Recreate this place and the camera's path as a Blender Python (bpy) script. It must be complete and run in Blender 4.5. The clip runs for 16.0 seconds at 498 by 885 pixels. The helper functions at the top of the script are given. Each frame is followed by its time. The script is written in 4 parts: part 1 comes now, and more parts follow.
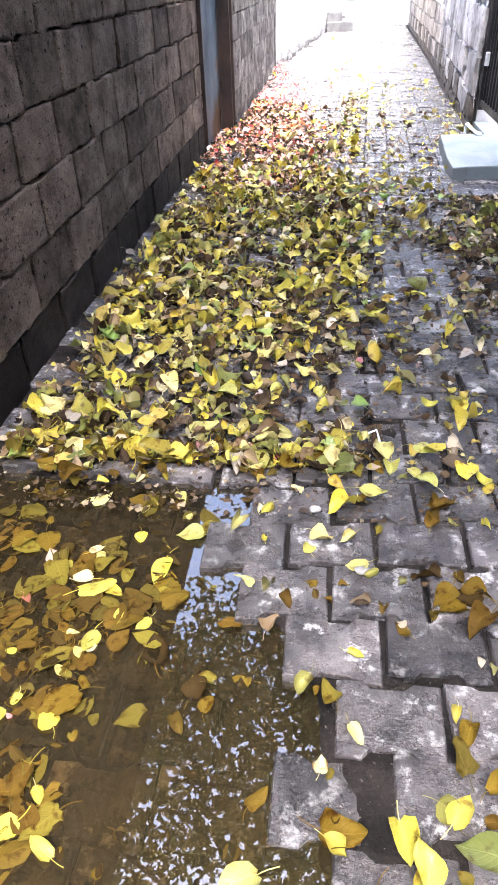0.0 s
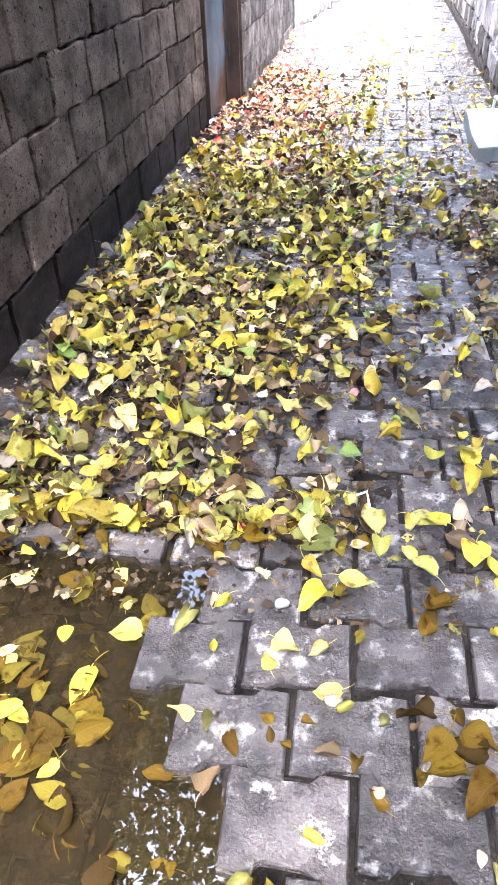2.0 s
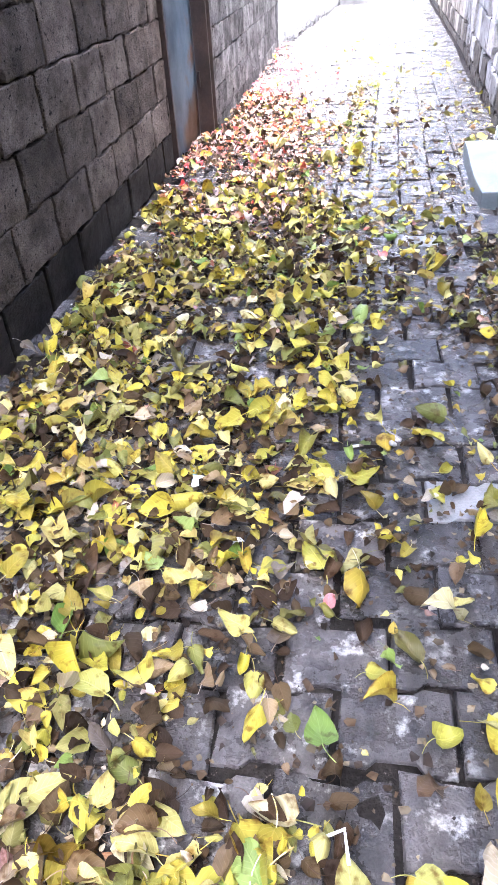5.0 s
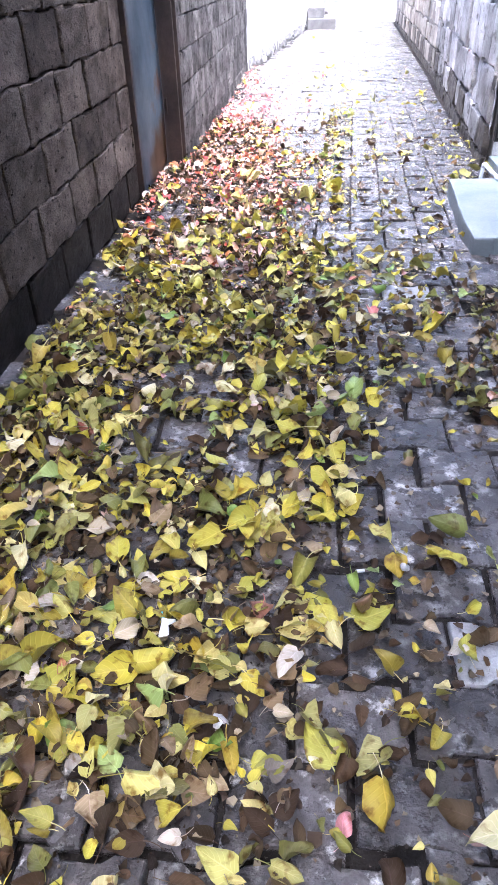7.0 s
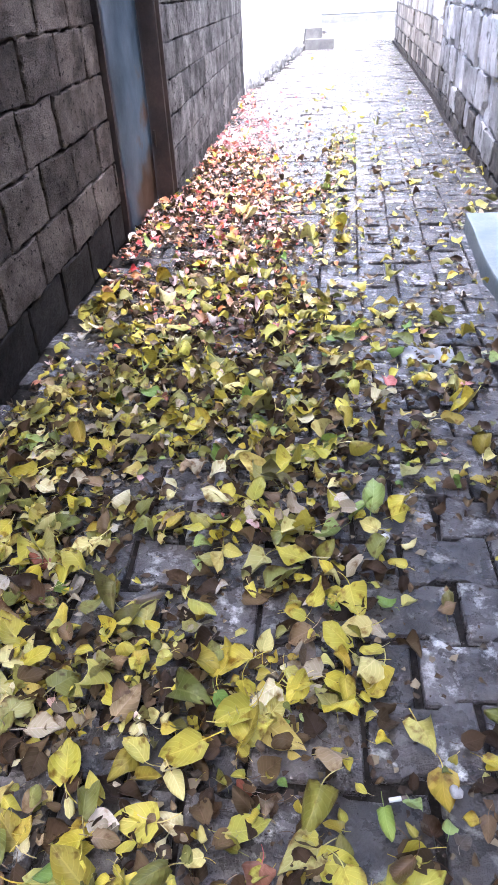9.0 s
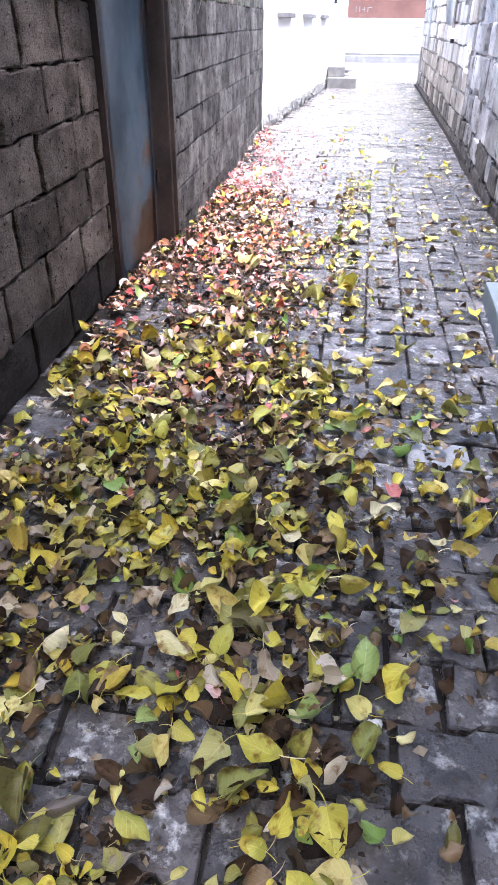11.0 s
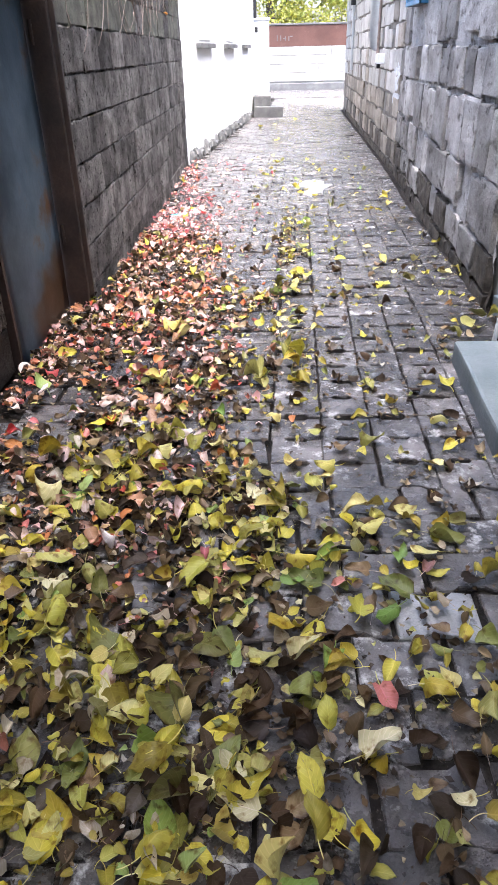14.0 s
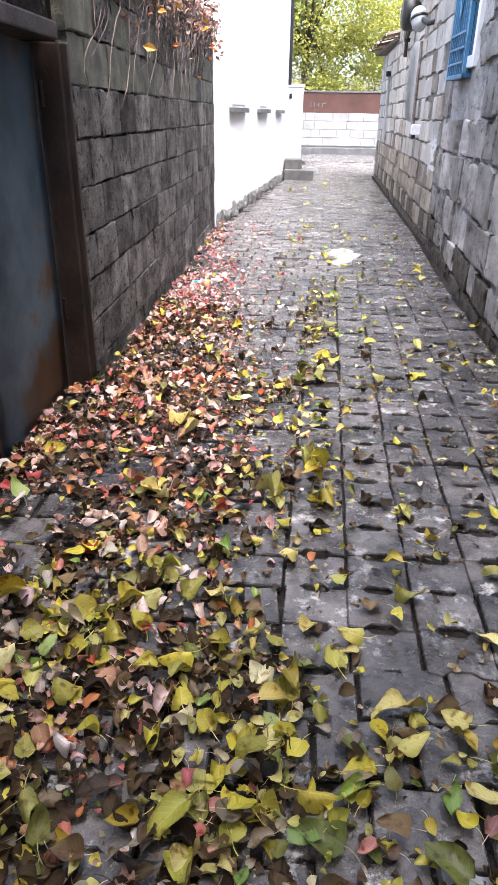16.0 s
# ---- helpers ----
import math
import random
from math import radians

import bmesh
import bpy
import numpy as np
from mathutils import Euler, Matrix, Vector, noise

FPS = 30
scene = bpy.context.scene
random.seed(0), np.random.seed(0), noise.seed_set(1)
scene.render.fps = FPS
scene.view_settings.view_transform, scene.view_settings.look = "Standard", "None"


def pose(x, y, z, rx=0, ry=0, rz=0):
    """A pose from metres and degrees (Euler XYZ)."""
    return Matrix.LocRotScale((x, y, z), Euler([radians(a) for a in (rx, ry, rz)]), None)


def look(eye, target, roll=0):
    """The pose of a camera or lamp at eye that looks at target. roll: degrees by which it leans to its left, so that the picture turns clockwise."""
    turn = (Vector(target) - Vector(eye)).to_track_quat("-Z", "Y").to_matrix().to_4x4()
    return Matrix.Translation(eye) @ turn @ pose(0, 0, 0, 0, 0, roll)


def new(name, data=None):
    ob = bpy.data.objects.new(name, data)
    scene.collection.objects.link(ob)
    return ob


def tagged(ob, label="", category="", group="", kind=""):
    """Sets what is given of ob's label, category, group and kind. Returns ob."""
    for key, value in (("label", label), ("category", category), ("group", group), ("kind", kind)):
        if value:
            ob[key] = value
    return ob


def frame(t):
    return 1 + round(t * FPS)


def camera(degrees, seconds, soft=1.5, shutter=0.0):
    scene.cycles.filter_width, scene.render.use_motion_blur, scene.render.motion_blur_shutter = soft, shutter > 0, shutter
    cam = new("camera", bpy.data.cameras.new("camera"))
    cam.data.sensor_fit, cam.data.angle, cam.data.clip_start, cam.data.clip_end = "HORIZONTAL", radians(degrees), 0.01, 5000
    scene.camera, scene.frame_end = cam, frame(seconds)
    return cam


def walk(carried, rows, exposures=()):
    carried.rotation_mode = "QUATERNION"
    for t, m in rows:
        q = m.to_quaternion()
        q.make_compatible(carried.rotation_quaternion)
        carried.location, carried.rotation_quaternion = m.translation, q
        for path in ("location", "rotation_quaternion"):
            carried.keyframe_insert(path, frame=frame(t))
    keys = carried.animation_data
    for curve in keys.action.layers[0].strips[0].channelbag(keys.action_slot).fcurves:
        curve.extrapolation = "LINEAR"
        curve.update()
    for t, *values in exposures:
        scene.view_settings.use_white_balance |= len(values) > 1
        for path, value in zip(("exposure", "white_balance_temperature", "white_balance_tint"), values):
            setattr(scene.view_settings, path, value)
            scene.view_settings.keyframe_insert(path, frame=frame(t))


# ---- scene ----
cam = camera(41.2, 16.0, 0.6)
PATH = [
    (0, (-0.014, -0.003, 1.176), (-0.223, 1.614, 0.018), -2.2),
    (0.5, (0.013, 0.102, 1.154), (-0.196, 1.709, -0.018), -2.0),
    (1, (0.035, 0.221, 1.131), (-0.216, 1.783, -0.092), -2.9),
    (1.5, (0.06, 0.329, 1.132), (-0.186, 1.888, -0.096), -2.4),
    (2, (0.074, 0.434, 1.142), (-0.184, 1.994, -0.082), -2.3),
    (2.5, (0.091, 0.546, 1.152), (-0.165, 2.113, -0.064), -2.1),
    (3, (0.106, 0.657, 1.143), (-0.145, 2.208, -0.094), -2.0),
    (3.5, (0.121, 0.776, 1.134), (-0.125, 2.315, -0.118), -3.2),
    (4, (0.133, 0.893, 1.136), (-0.134, 2.448, -0.092), -4.8),
    (4.2, (0.144, 0.965, 1.15), (-0.131, 2.515, -0.084), -4.6),
    (6.3, (0.066, 1.454, 1.158), (-0.15, 3.081, 0.015), -1.6),
    (6.5, (0.058, 1.493, 1.159), (-0.145, 3.119, 0.013), -1.5),
    (7, (0.04, 1.62, 1.152), (-0.128, 3.232, -0.02), -1.8),
    (7.5, (0.032, 1.74, 1.157), (-0.109, 3.343, -0.03), -2.8),
    (8, (0.032, 1.862, 1.159), (-0.095, 3.486, -0.002), -3.1),
    (8.5, (0.03, 1.983, 1.148), (-0.115, 3.623, 0.012), -3.3),
    (8.7, (0.029, 2.036, 1.142), (-0.144, 3.672, 0.005), -3.7),
    (10.8, (0.052, 2.486, 1.173), (-0.153, 4.156, 0.092), 0.1),
    (11, (0.051, 2.524, 1.172), (-0.139, 4.199, 0.096), 0.5),
    (11.5, (0.048, 2.647, 1.16), (-0.084, 4.356, 0.129), 0.8),
    (12, (0.039, 2.77, 1.16), (-0.041, 4.47, 0.111), 1.7),
    (12.5, (0.036, 2.879, 1.169), (-0.006, 4.579, 0.116), 1.2),
    (13, (0.038, 2.991, 1.18), (0.031, 4.688, 0.121), 0.9),
    (13.5, (0.044, 3.105, 1.174), (0.03, 4.802, 0.115), -0.1),
    (14, (0.055, 3.215, 1.158), (0.0, 4.936, 0.14), -1.4),
    (14.5, (0.069, 3.348, 1.154), (-0.041, 5.122, 0.237), -3.3),
    (15, (0.068, 3.468, 1.17), (-0.038, 5.255, 0.277), -1.6),
    (15.5, (0.066, 3.596, 1.187), (-0.037, 5.37, 0.269), -0.2),
    (16, (0.049, 3.715, 1.188), (-0.055, 5.503, 0.299), 0.9),
]
walk(cam, [(t, look(eye, target, roll)) for t, eye, target, roll in PATH],
     [(0.0, 3.95, 6250, 16), (1.5, 4.3, 6150, 16), (4.2, 4.35, 5950, 17), (6.3, 3.95, 5700, 19), (8.6, 3.75, 5700, 18), (11.0, 3.45, 5850, 16), (13.5, 3.05, 6150, 14), (16.0, 2.5, 6350, 13)])

# ---- world and light ----
world = bpy.data.worlds.new("sky")
scene.world = world
world.use_nodes = True
wn = world.node_tree
sky = wn.nodes.new("ShaderNodeTexSky")
sky.sky_type = "NISHITA"
sky.sun_disc = False
sky.sun_elevation, sky.sun_rotation = radians(75), radians(152)
sky.air_density, sky.dust_density, sky.ozone_density = 1.0, 5.0, 1.0
wn.links.new(sky.outputs[0], wn.nodes["Background"].inputs[0])
wn.nodes["Background"].inputs[1].default_value = 0.15
sun = new("sun", bpy.data.lights.new("sun", "SUN"))
sun.data.energy, sun.data.angle, sun.data.color = 1.5, radians(50), (0.98, 0.98, 1.0)
sun.matrix_world = look((0, 0, 0), (-math.sin(radians(152)) * 0.259, -math.cos(radians(152)) * 0.259, -0.966))

rng = random.Random(11)


# ---- materials ----
def material(name, dark, light, scale=3.0, rough=(0.6, 0.9), bump=0.3, grain=90.0, vary="", spots=None, spot_scale=9.0,
             spot_at=(0.52, 0.62), metal=0.0, amount=0.35, fine=0.35, relief=14.0, streaks=0.0, mud=None, shine=0.5, along=1.0, depth=0.01):
    """Two-scale mottled surface: broad tone, fine grain, optional stains, a tone of its own for each piece, relief."""
    m = bpy.data.materials.new(name)
    m.use_nodes = True
    t = m.node_tree
    N, L = t.nodes.new, t.links.new
    b = t.nodes["Principled BSDF"]
    pos = N("ShaderNodeNewGeometry")
    place = pos.outputs["Position"]
    if along != 1.0:
        drawn = N("ShaderNodeMapping")
        drawn.inputs["Scale"].default_value = (1, along, 1)
        L(place, drawn.inputs["Vector"])
        place = drawn.outputs[0]

    def noise_at(s, detail=6, rough_=0.6):
        n = N("ShaderNodeTexNoise")
        n.inputs["Scale"].default_value, n.inputs["Detail"].default_value, n.inputs["Roughness"].default_value = s, detail, rough_
        L(place, n.inputs["Vector"])
        return n.outputs["Fac"]

    def ramp(fac, a, z, ca=(0, 0, 0, 1), cz=(1, 1, 1, 1)):
        r = N("ShaderNodeValToRGB")
        r.color_ramp.elements[0].position, r.color_ramp.elements[1].position = a, z
        r.color_ramp.elements[0].color, r.color_ramp.elements[1].color = ca, cz
        L(fac, r.inputs[0])
        return r.outputs[0]

    def mix(fac, a, c, kind="MIX"):
        x = N("ShaderNodeMix")
        x.data_type, x.blend_type = "RGBA", kind
        for value, slot in ((fac, x.inputs[0]), (a, x.inputs[6]), (c, x.inputs[7])):
            if isinstance(value, float):
                slot.default_value = value
            elif isinstance(value, tuple):
                slot.default_value = (*value[:3], 1)
            else:
                L(value, slot)
        return x.outputs[2]

    broad = noise_at(scale)
    colour = mix(ramp(broad, 0.35, 0.65), dark, light)
    colour = mix(fine, colour, ramp(noise_at(grain, 3), 0.3, 0.7, (0.25, 0.25, 0.25, 1), (1, 1, 1, 1)), "MULTIPLY")
    if spots:
        colour = mix(ramp(noise_at(spot_scale, 8, 0.7), *spot_at), colour, spots)
    if mud:
        colour = mix(ramp(noise_at(2.3, 9, 0.68), 0.53, 0.66), colour, mud)
    if streaks:
        st = N("ShaderNodeMapping")
        st.inputs["Scale"].default_value = (3.2, 3.2, 0.8)
        L(pos.outputs["Position"], st.inputs["Vector"])
        sn = N("ShaderNodeTexNoise")
        sn.inputs["Scale"].default_value, sn.inputs["Detail"].default_value = 1.0, 5
        L(st.outputs[0], sn.inputs["Vector"])
        colour = mix(streaks, colour, ramp(sn.outputs["Fac"], 0.38, 0.62, (0.45, 0.45, 0.45, 1), (1.2, 1.19, 1.18, 1)), "MULTIPLY")
    if vary:
        if vary == "object":
            rnd = N("ShaderNodeObjectInfo").outputs["Random"]
        else:
            rnd = pos.outputs["Random Per Island"]
        colour = mix(1.0, colour, ramp(rnd, 0, 1, (1 - amount,) * 3 + (1,), (1 + amount * 0.5,) * 3 + (1,)), "MULTIPLY")
    L(colour, b.inputs["Base Color"])
    L(ramp(noise_at(scale * 1.7), 0.3, 0.7, (rough[0],) * 3 + (1,), (rough[1],) * 3 + (1,)), b.inputs["Roughness"])
    b.inputs["Metallic"].default_value = metal
    b.inputs["Specular IOR Level"].default_value = shine
    if bump:
        p = N("ShaderNodeBump")
        p.inputs["Strength"].default_value, p.inputs["Distance"].default_value = bump, depth
        a = N("ShaderNodeMath")
        a.operation = "MULTIPLY_ADD"
        L(noise_at(relief, 6, 0.65), a.inputs[0])
        a.inputs[1].default_value = 1.0
        q = N("ShaderNodeMath")
        q.operation = "MULTIPLY"
        L(noise_at(grain, 4), q.inputs[0])
        q.inputs[1].default_value = 0.5
        L(q.outputs[0], a.inputs[2])
        L(a.outputs[0], p.inputs["Height"])
        L(p.outputs[0], b.inputs["Normal"])
    return m


def leaf_material(name, stops, vary, rough=0.36, shine=0.26, through_light=0.12, veins=True):
    """Wet fallen leaf: a tone for each leaf, brown blotches and rims, pale ribs, a little light through the blade."""
    m = bpy.data.materials.new(name)
    m.use_nodes = True
    t = m.node_tree
    N, L = t.nodes.new, t.links.new
    b = t.nodes["Principled BSDF"]

    def calc(kind, *values):
        n = N("ShaderNodeMath")
        n.operation = kind
        for slot, value in zip(n.inputs, values):
            if isinstance(value, (int, float)):
                slot.default_value = value
            else:
                L(value, slot)
        return n.outputs[0]

    def step(value, low, high):
        n = N("ShaderNodeMapRange")
        n.interpolation_type = "SMOOTHSTEP"
        n.inputs["From Min"].default_value, n.inputs["From Max"].default_value = low, high
        L(value, n.inputs["Value"])
        return n.outputs["Result"]

    def mix(fac, a, c, kind="MIX"):
        x = N("ShaderNodeMix")
        x.data_type, x.blend_type = "RGBA", kind
        L(fac, x.inputs[0])
        L(a, x.inputs[6])
        x.inputs[7].default_value = (*c, 1)
        return x.outputs[2]

    geo = N("ShaderNodeNewGeometry")
    rnd = N("ShaderNodeObjectInfo").outputs["Random"] if vary == "object" else geo.outputs["Random Per Island"]
    r = N("ShaderNodeValToRGB")
    while len(r.color_ramp.elements) < len(stops):
        r.color_ramp.elements.new(0.5)
    for i, (e, c) in enumerate(zip(r.color_ramp.elements, stops)):
        e.position, e.color = i / (len(stops) - 1), (*c, 1)
    L(rnd, r.inputs[0])
    n = N("ShaderNodeTexNoise")
    n.inputs["Scale"].default_value, n.inputs["Detail"].default_value = 45, 5
    L(geo.outputs["Position"], n.inputs["Vector"])
    patch = n.outputs["Fac"]
    colour = mix(step(patch, 0.52, 0.74), r.outputs[0], (0.38, 0.25, 0.11), "MULTIPLY")
    height = patch
    if veins:
        uv = N("ShaderNodeUVMap")
        xyz = N("ShaderNodeSeparateXYZ")
        L(uv.outputs[0], xyz.inputs[0])
        side = calc("ABSOLUTE", calc("SUBTRACT", xyz.outputs[0], 0.5))
        rim = calc("MULTIPLY", step(side, 0.30, 0.5), step(calc("FRACT", calc("MULTIPLY", rnd, 7.31)), 0.35, 1.0))
        colour = mix(calc("MULTIPLY", rim, step(patch, 0.38, 0.6)), colour, (0.34, 0.20, 0.08), "MULTIPLY")
        rib = calc("SUBTRACT", 1.0, step(side, 0.012, 0.032))
        comb = calc("FRACT", calc("MULTIPLY", calc("SUBTRACT", xyz.outputs[1], calc("MULTIPLY", side, 0.75)), 7.0))
        twig = calc("SUBTRACT", 1.0, step(calc("ABSOLUTE", calc("SUBTRACT", comb, 0.5)), 0.05, 0.12))
        ribs = calc("MAXIMUM", rib, calc("MULTIPLY", twig, 0.55))
        colour = mix(calc("MULTIPLY", ribs, 0.75), colour, (1.35, 1.3, 1.6), "MULTIPLY")
        height = calc("SUBTRACT", patch, calc("MULTIPLY", ribs, 0.35))
    L(colour, b.inputs["Base Color"])
    b.inputs["Roughness"].default_value = rough
    b.inputs["Specular IOR Level"].default_value = shine
    p = N("ShaderNodeBump")
    p.inputs["Strength"].default_value, p.inputs["Distance"].default_value = 0.5, 0.004
    L(height, p.inputs["Height"])
    L(p.outputs[0], b.inputs["Normal"])
    tr = N("ShaderNodeBsdfTranslucent")
    L(colour, tr.inputs[0])
    ms = N("ShaderNodeMixShader")
    ms.inputs[0].default_value = through_light
    L(b.outputs[0], ms.inputs[1])
    L(tr.outputs[0], ms.inputs[2])
    L(ms.outputs[0], t.nodes["Material Output"].inputs[0])
    return m


def water_material():
    m = bpy.data.materials.new("muddy_water")
    m.use_nodes = True
    t = m.node_tree
    N, L = t.nodes.new, t.links.new
    clear, gloss, mixed, fr = N("ShaderNodeBsdfTransparent"), N("ShaderNodeBsdfGlossy"), N("ShaderNodeMixShader"), N("ShaderNodeFresnel")
    mud, body = N("ShaderNodeBsdfDiffuse"), N("ShaderNodeMixShader")
    clear.inputs[0].default_value = (0.55, 0.42, 0.24, 1)
    mud.inputs[0].default_value = (0.045, 0.034, 0.016, 1)
    body.inputs[0].default_value = 0.45
    gloss.inputs["Roughness"].default_value = 0.01
    fr.inputs[0].default_value = 1.95
    L(clear.outputs[0], body.inputs[1])
    L(mud.outputs[0], body.inputs[2])
    L(fr.outputs[0], mixed.inputs[0])
    L(body.outputs[0], mixed.inputs[1])
    L(gloss.outputs[0], mixed.inputs[2])
    L(mixed.outputs[0], t.nodes["Material Output"].inputs[0])
    return m


M_PAVER = material("wet_paver", (0.034, 0.029, 0.028), (0.155, 0.138, 0.132), 9, (0.14, 0.42), 0.8, 190, "object", (0.50, 0.485, 0.465), 13, (0.55, 0.65), amount=0.6, relief=45, fine=0.45, mud=(0.026, 0.020, 0.017), shine=0.65)
M_PAVER_S = material("wet_paver_far", (0.042, 0.037, 0.036), (0.18, 0.165, 0.158), 8, (0.10, 0.32), 0.6, 190, "island", (0.42, 0.405, 0.39), 14, (0.56, 0.67), amount=0.55, relief=38, fine=0.45, mud=(0.03, 0.024, 0.021), shine=0.75)
M_PALE = material("pale_paver", (0.27, 0.275, 0.28), (0.40, 0.405, 0.41), 6, (0.3, 0.6), 0.6, 190, spots=(0.12, 0.115, 0.11), spot_scale=22, spot_at=(0.58, 0.66), relief=40)
M_SOIL = material("wet_soil", (0.008, 0.007, 0.006), (0.036, 0.030, 0.026), 7, (0.7, 0.95), 0.9, 120, spots=(0.16, 0.14, 0.12), spot_scale=70, spot_at=(0.61, 0.68), relief=40, shine=0.1)
M_BLOCK = material("concrete_block", (0.098, 0.079, 0.066), (0.275, 0.226, 0.192), 9, (0.85, 0.98), 1.0, 160, "object", (0.012, 0.010, 0.009), 42, (0.575, 0.63), amount=0.4, relief=38, fine=0.75, shine=0.08, along=0.75, depth=0.03)
M_BLOCK_FAR = material("weathered_block", (0.095, 0.090, 0.086), (0.30, 0.287, 0.277), 8, (0.85, 0.98), 1.0, 160, "object", (0.014, 0.013, 0.012), 40, (0.565, 0.625), amount=0.5, relief=36, fine=0.75, streaks=0.4, shine=0.1, along=0.75, depth=0.03)
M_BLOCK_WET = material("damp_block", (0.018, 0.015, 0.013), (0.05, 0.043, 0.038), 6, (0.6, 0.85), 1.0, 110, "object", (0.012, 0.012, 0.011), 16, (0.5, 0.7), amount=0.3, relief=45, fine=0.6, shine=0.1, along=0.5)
M_MORTAR = material("dark_mortar", (0.006, 0.005, 0.005), (0.03, 0.026, 0.023), 14, (0.85, 0.95), 0.8, 80, spots=(0.09, 0.08, 0.072), spot_scale=11, spot_at=(0.58, 0.65), shine=0.05)
M_LIME = material("lime_mortar", (0.14, 0.128, 0.112), (0.26, 0.24, 0.215), 6, (0.85, 0.95), 0.9, 90, spots=(0.05, 0.045, 0.04), spot_scale=12, spot_at=(0.58, 0.66))
M_STONE = material("rubble_stone", (0.27, 0.255, 0.235), (0.56, 0.54, 0.515), 5, (0.8, 0.95), 1.0, 130, "object", (0.085, 0.075, 0.065), 12, (0.54, 0.66), amount=0.5, relief=30, fine=0.5, shine=0.3, along=0.5)
M_PLASTER = material("old_plaster", (0.28, 0.27, 0.255), (0.52, 0.505, 0.485), 4, (0.8, 0.95), 1.0, 130, spots=(0.09, 0.08, 0.07), spot_scale=9, spot_at=(0.54, 0.66), relief=26, fine=0.5, shine=0.3, along=0.5)
M_FOOT = material("damp_mossy_stone", (0.035, 0.030, 0.025), (0.13, 0.112, 0.092), 9, (0.6, 0.9), 1.0, 130, spots=(0.24, 0.22, 0.19), spot_scale=13, spot_at=(0.60, 0.70), relief=30, fine=0.5, shine=0.3)
M_RENDER = material("pale_wall_render", (0.40, 0.385, 0.355), (0.58, 0.565, 0.535), 3, (0.8, 0.95), 0.8, 100, "object", (0.22, 0.19, 0.155), 8, (0.58, 0.72), amount=0.25, relief=25)
M_LIMEWASH = material("bluish_limewash", (0.58, 0.61, 0.64), (0.74, 0.76, 0.78), 9, (0.8, 0.95), 0.6, 100, spots=(0.36, 0.36, 0.36), spot_scale=12, spot_at=(0.58, 0.68))
M_ASHLAR = material("dressed_stone", (0.22, 0.19, 0.155), (0.42, 0.375, 0.315), 5, (0.7, 0.9), 0.9, 100, "object", (0.13, 0.095, 0.065), 9, (0.54, 0.66), amount=0.5, along=0.5, relief=25)
M_WHITE = material("white_plaster", (0.78, 0.78, 0.77), (0.84, 0.84, 0.83), 2, (0.8, 0.95), 0.3, 60, fine=0.08)
M_WHITE_STONE = material("whitewashed_stone", (0.34, 0.325, 0.30), (0.46, 0.445, 0.42), 3, (0.8, 0.95), 0.6, 60, "object", amount=0.15, fine=0.15)
M_BROWN = material("brown_plaster", (0.085, 0.038, 0.028), (0.125, 0.058, 0.044), 1.2, (0.8, 0.95), 0.5, 40, spots=(0.15, 0.09, 0.07), spot_scale=2, spot_at=(0.6, 0.75), fine=0.2)
M_CONCRETE = material("grey_concrete", (0.13, 0.16, 0.17), (0.21, 0.24, 0.245), 3, (0.45, 0.7), 0.5, 90, spots=(0.13, 0.135, 0.135), spot_scale=10, spot_at=(0.6, 0.72), fine=0.2)
M_STEP = material("step_concrete", (0.10, 0.10, 0.098), (0.18, 0.178, 0.172), 5, (0.6, 0.85), 0.6, 90)
M_BLUE_DOOR = material("blue_sheet_metal", (0.045, 0.068, 0.088), (0.17, 0.21, 0.235), 2.2, (0.3, 0.5), 0.12, 60, spots=(0.17, 0.09, 0.045), spot_scale=2.2, spot_at=(0.60, 0.70), metal=0.3, fine=0.15, relief=5)
# brown paint with the lintel's shade on the door frame mixed into its tone
M_RUST_DARKENED = material("shade_darkened_brown_steel", (0.014, 0.009, 0.008), (0.045, 0.027, 0.021), 5, (0.45, 0.7), 0.4, 80, metal=0.2)
M_IRON = material("black_iron", (0.012, 0.012, 0.013), (0.03, 0.03, 0.03), 8, (0.4, 0.6), 0.2, 80, metal=0.5)
M_BLUE = material("blue_paint", (0.03, 0.14, 0.27), (0.06, 0.22, 0.38), 6, (0.35, 0.55), 0.1, 80, fine=0.15)
M_PIPE = material("grey_plastic", (0.33, 0.35, 0.36), (0.44, 0.46, 0.46), 5, (0.35, 0.55), 0.1, 60, fine=0.12)
M_OFFWHITE = material("off_white_plastic", (0.66, 0.67, 0.68), (0.76, 0.77, 0.77), 6, (0.3, 0.5), 0.05, 60, fine=0.08)
M_BLACK = material("black_plastic", (0.01, 0.01, 0.011), (0.02, 0.02, 0.02), 6, (0.4, 0.6), 0.1, 60)
M_TILE = material("roof_tile", (0.22, 0.17, 0.13), (0.36, 0.29, 0.23), 6, (0.7, 0.9), 0.6, 60, "object", amount=0.4)
M_BARK = material("bark", (0.07, 0.055, 0.045), (0.15, 0.125, 0.10), 9, (0.8, 0.95), 1.0, 60)
M_TWIG = material("dry_twig", (0.14, 0.105, 0.088), (0.36, 0.29, 0.26), 12, (0.7, 0.9), 0.3, 90)
M_MOSS = material("mossy_block", (0.06, 0.062, 0.048), (0.17, 0.17, 0.135), 9, (0.85, 0.95), 1.0, 200, "object", (0.03, 0.03, 0.028), 36, (0.55, 0.63), amount=0.3, relief=60, fine=0.5)
M_GLASS = material("dark_glass", (0.06, 0.065, 0.07), (0.09, 0.095, 0.1), 2, (0.05, 0.1), 0.0, 60)
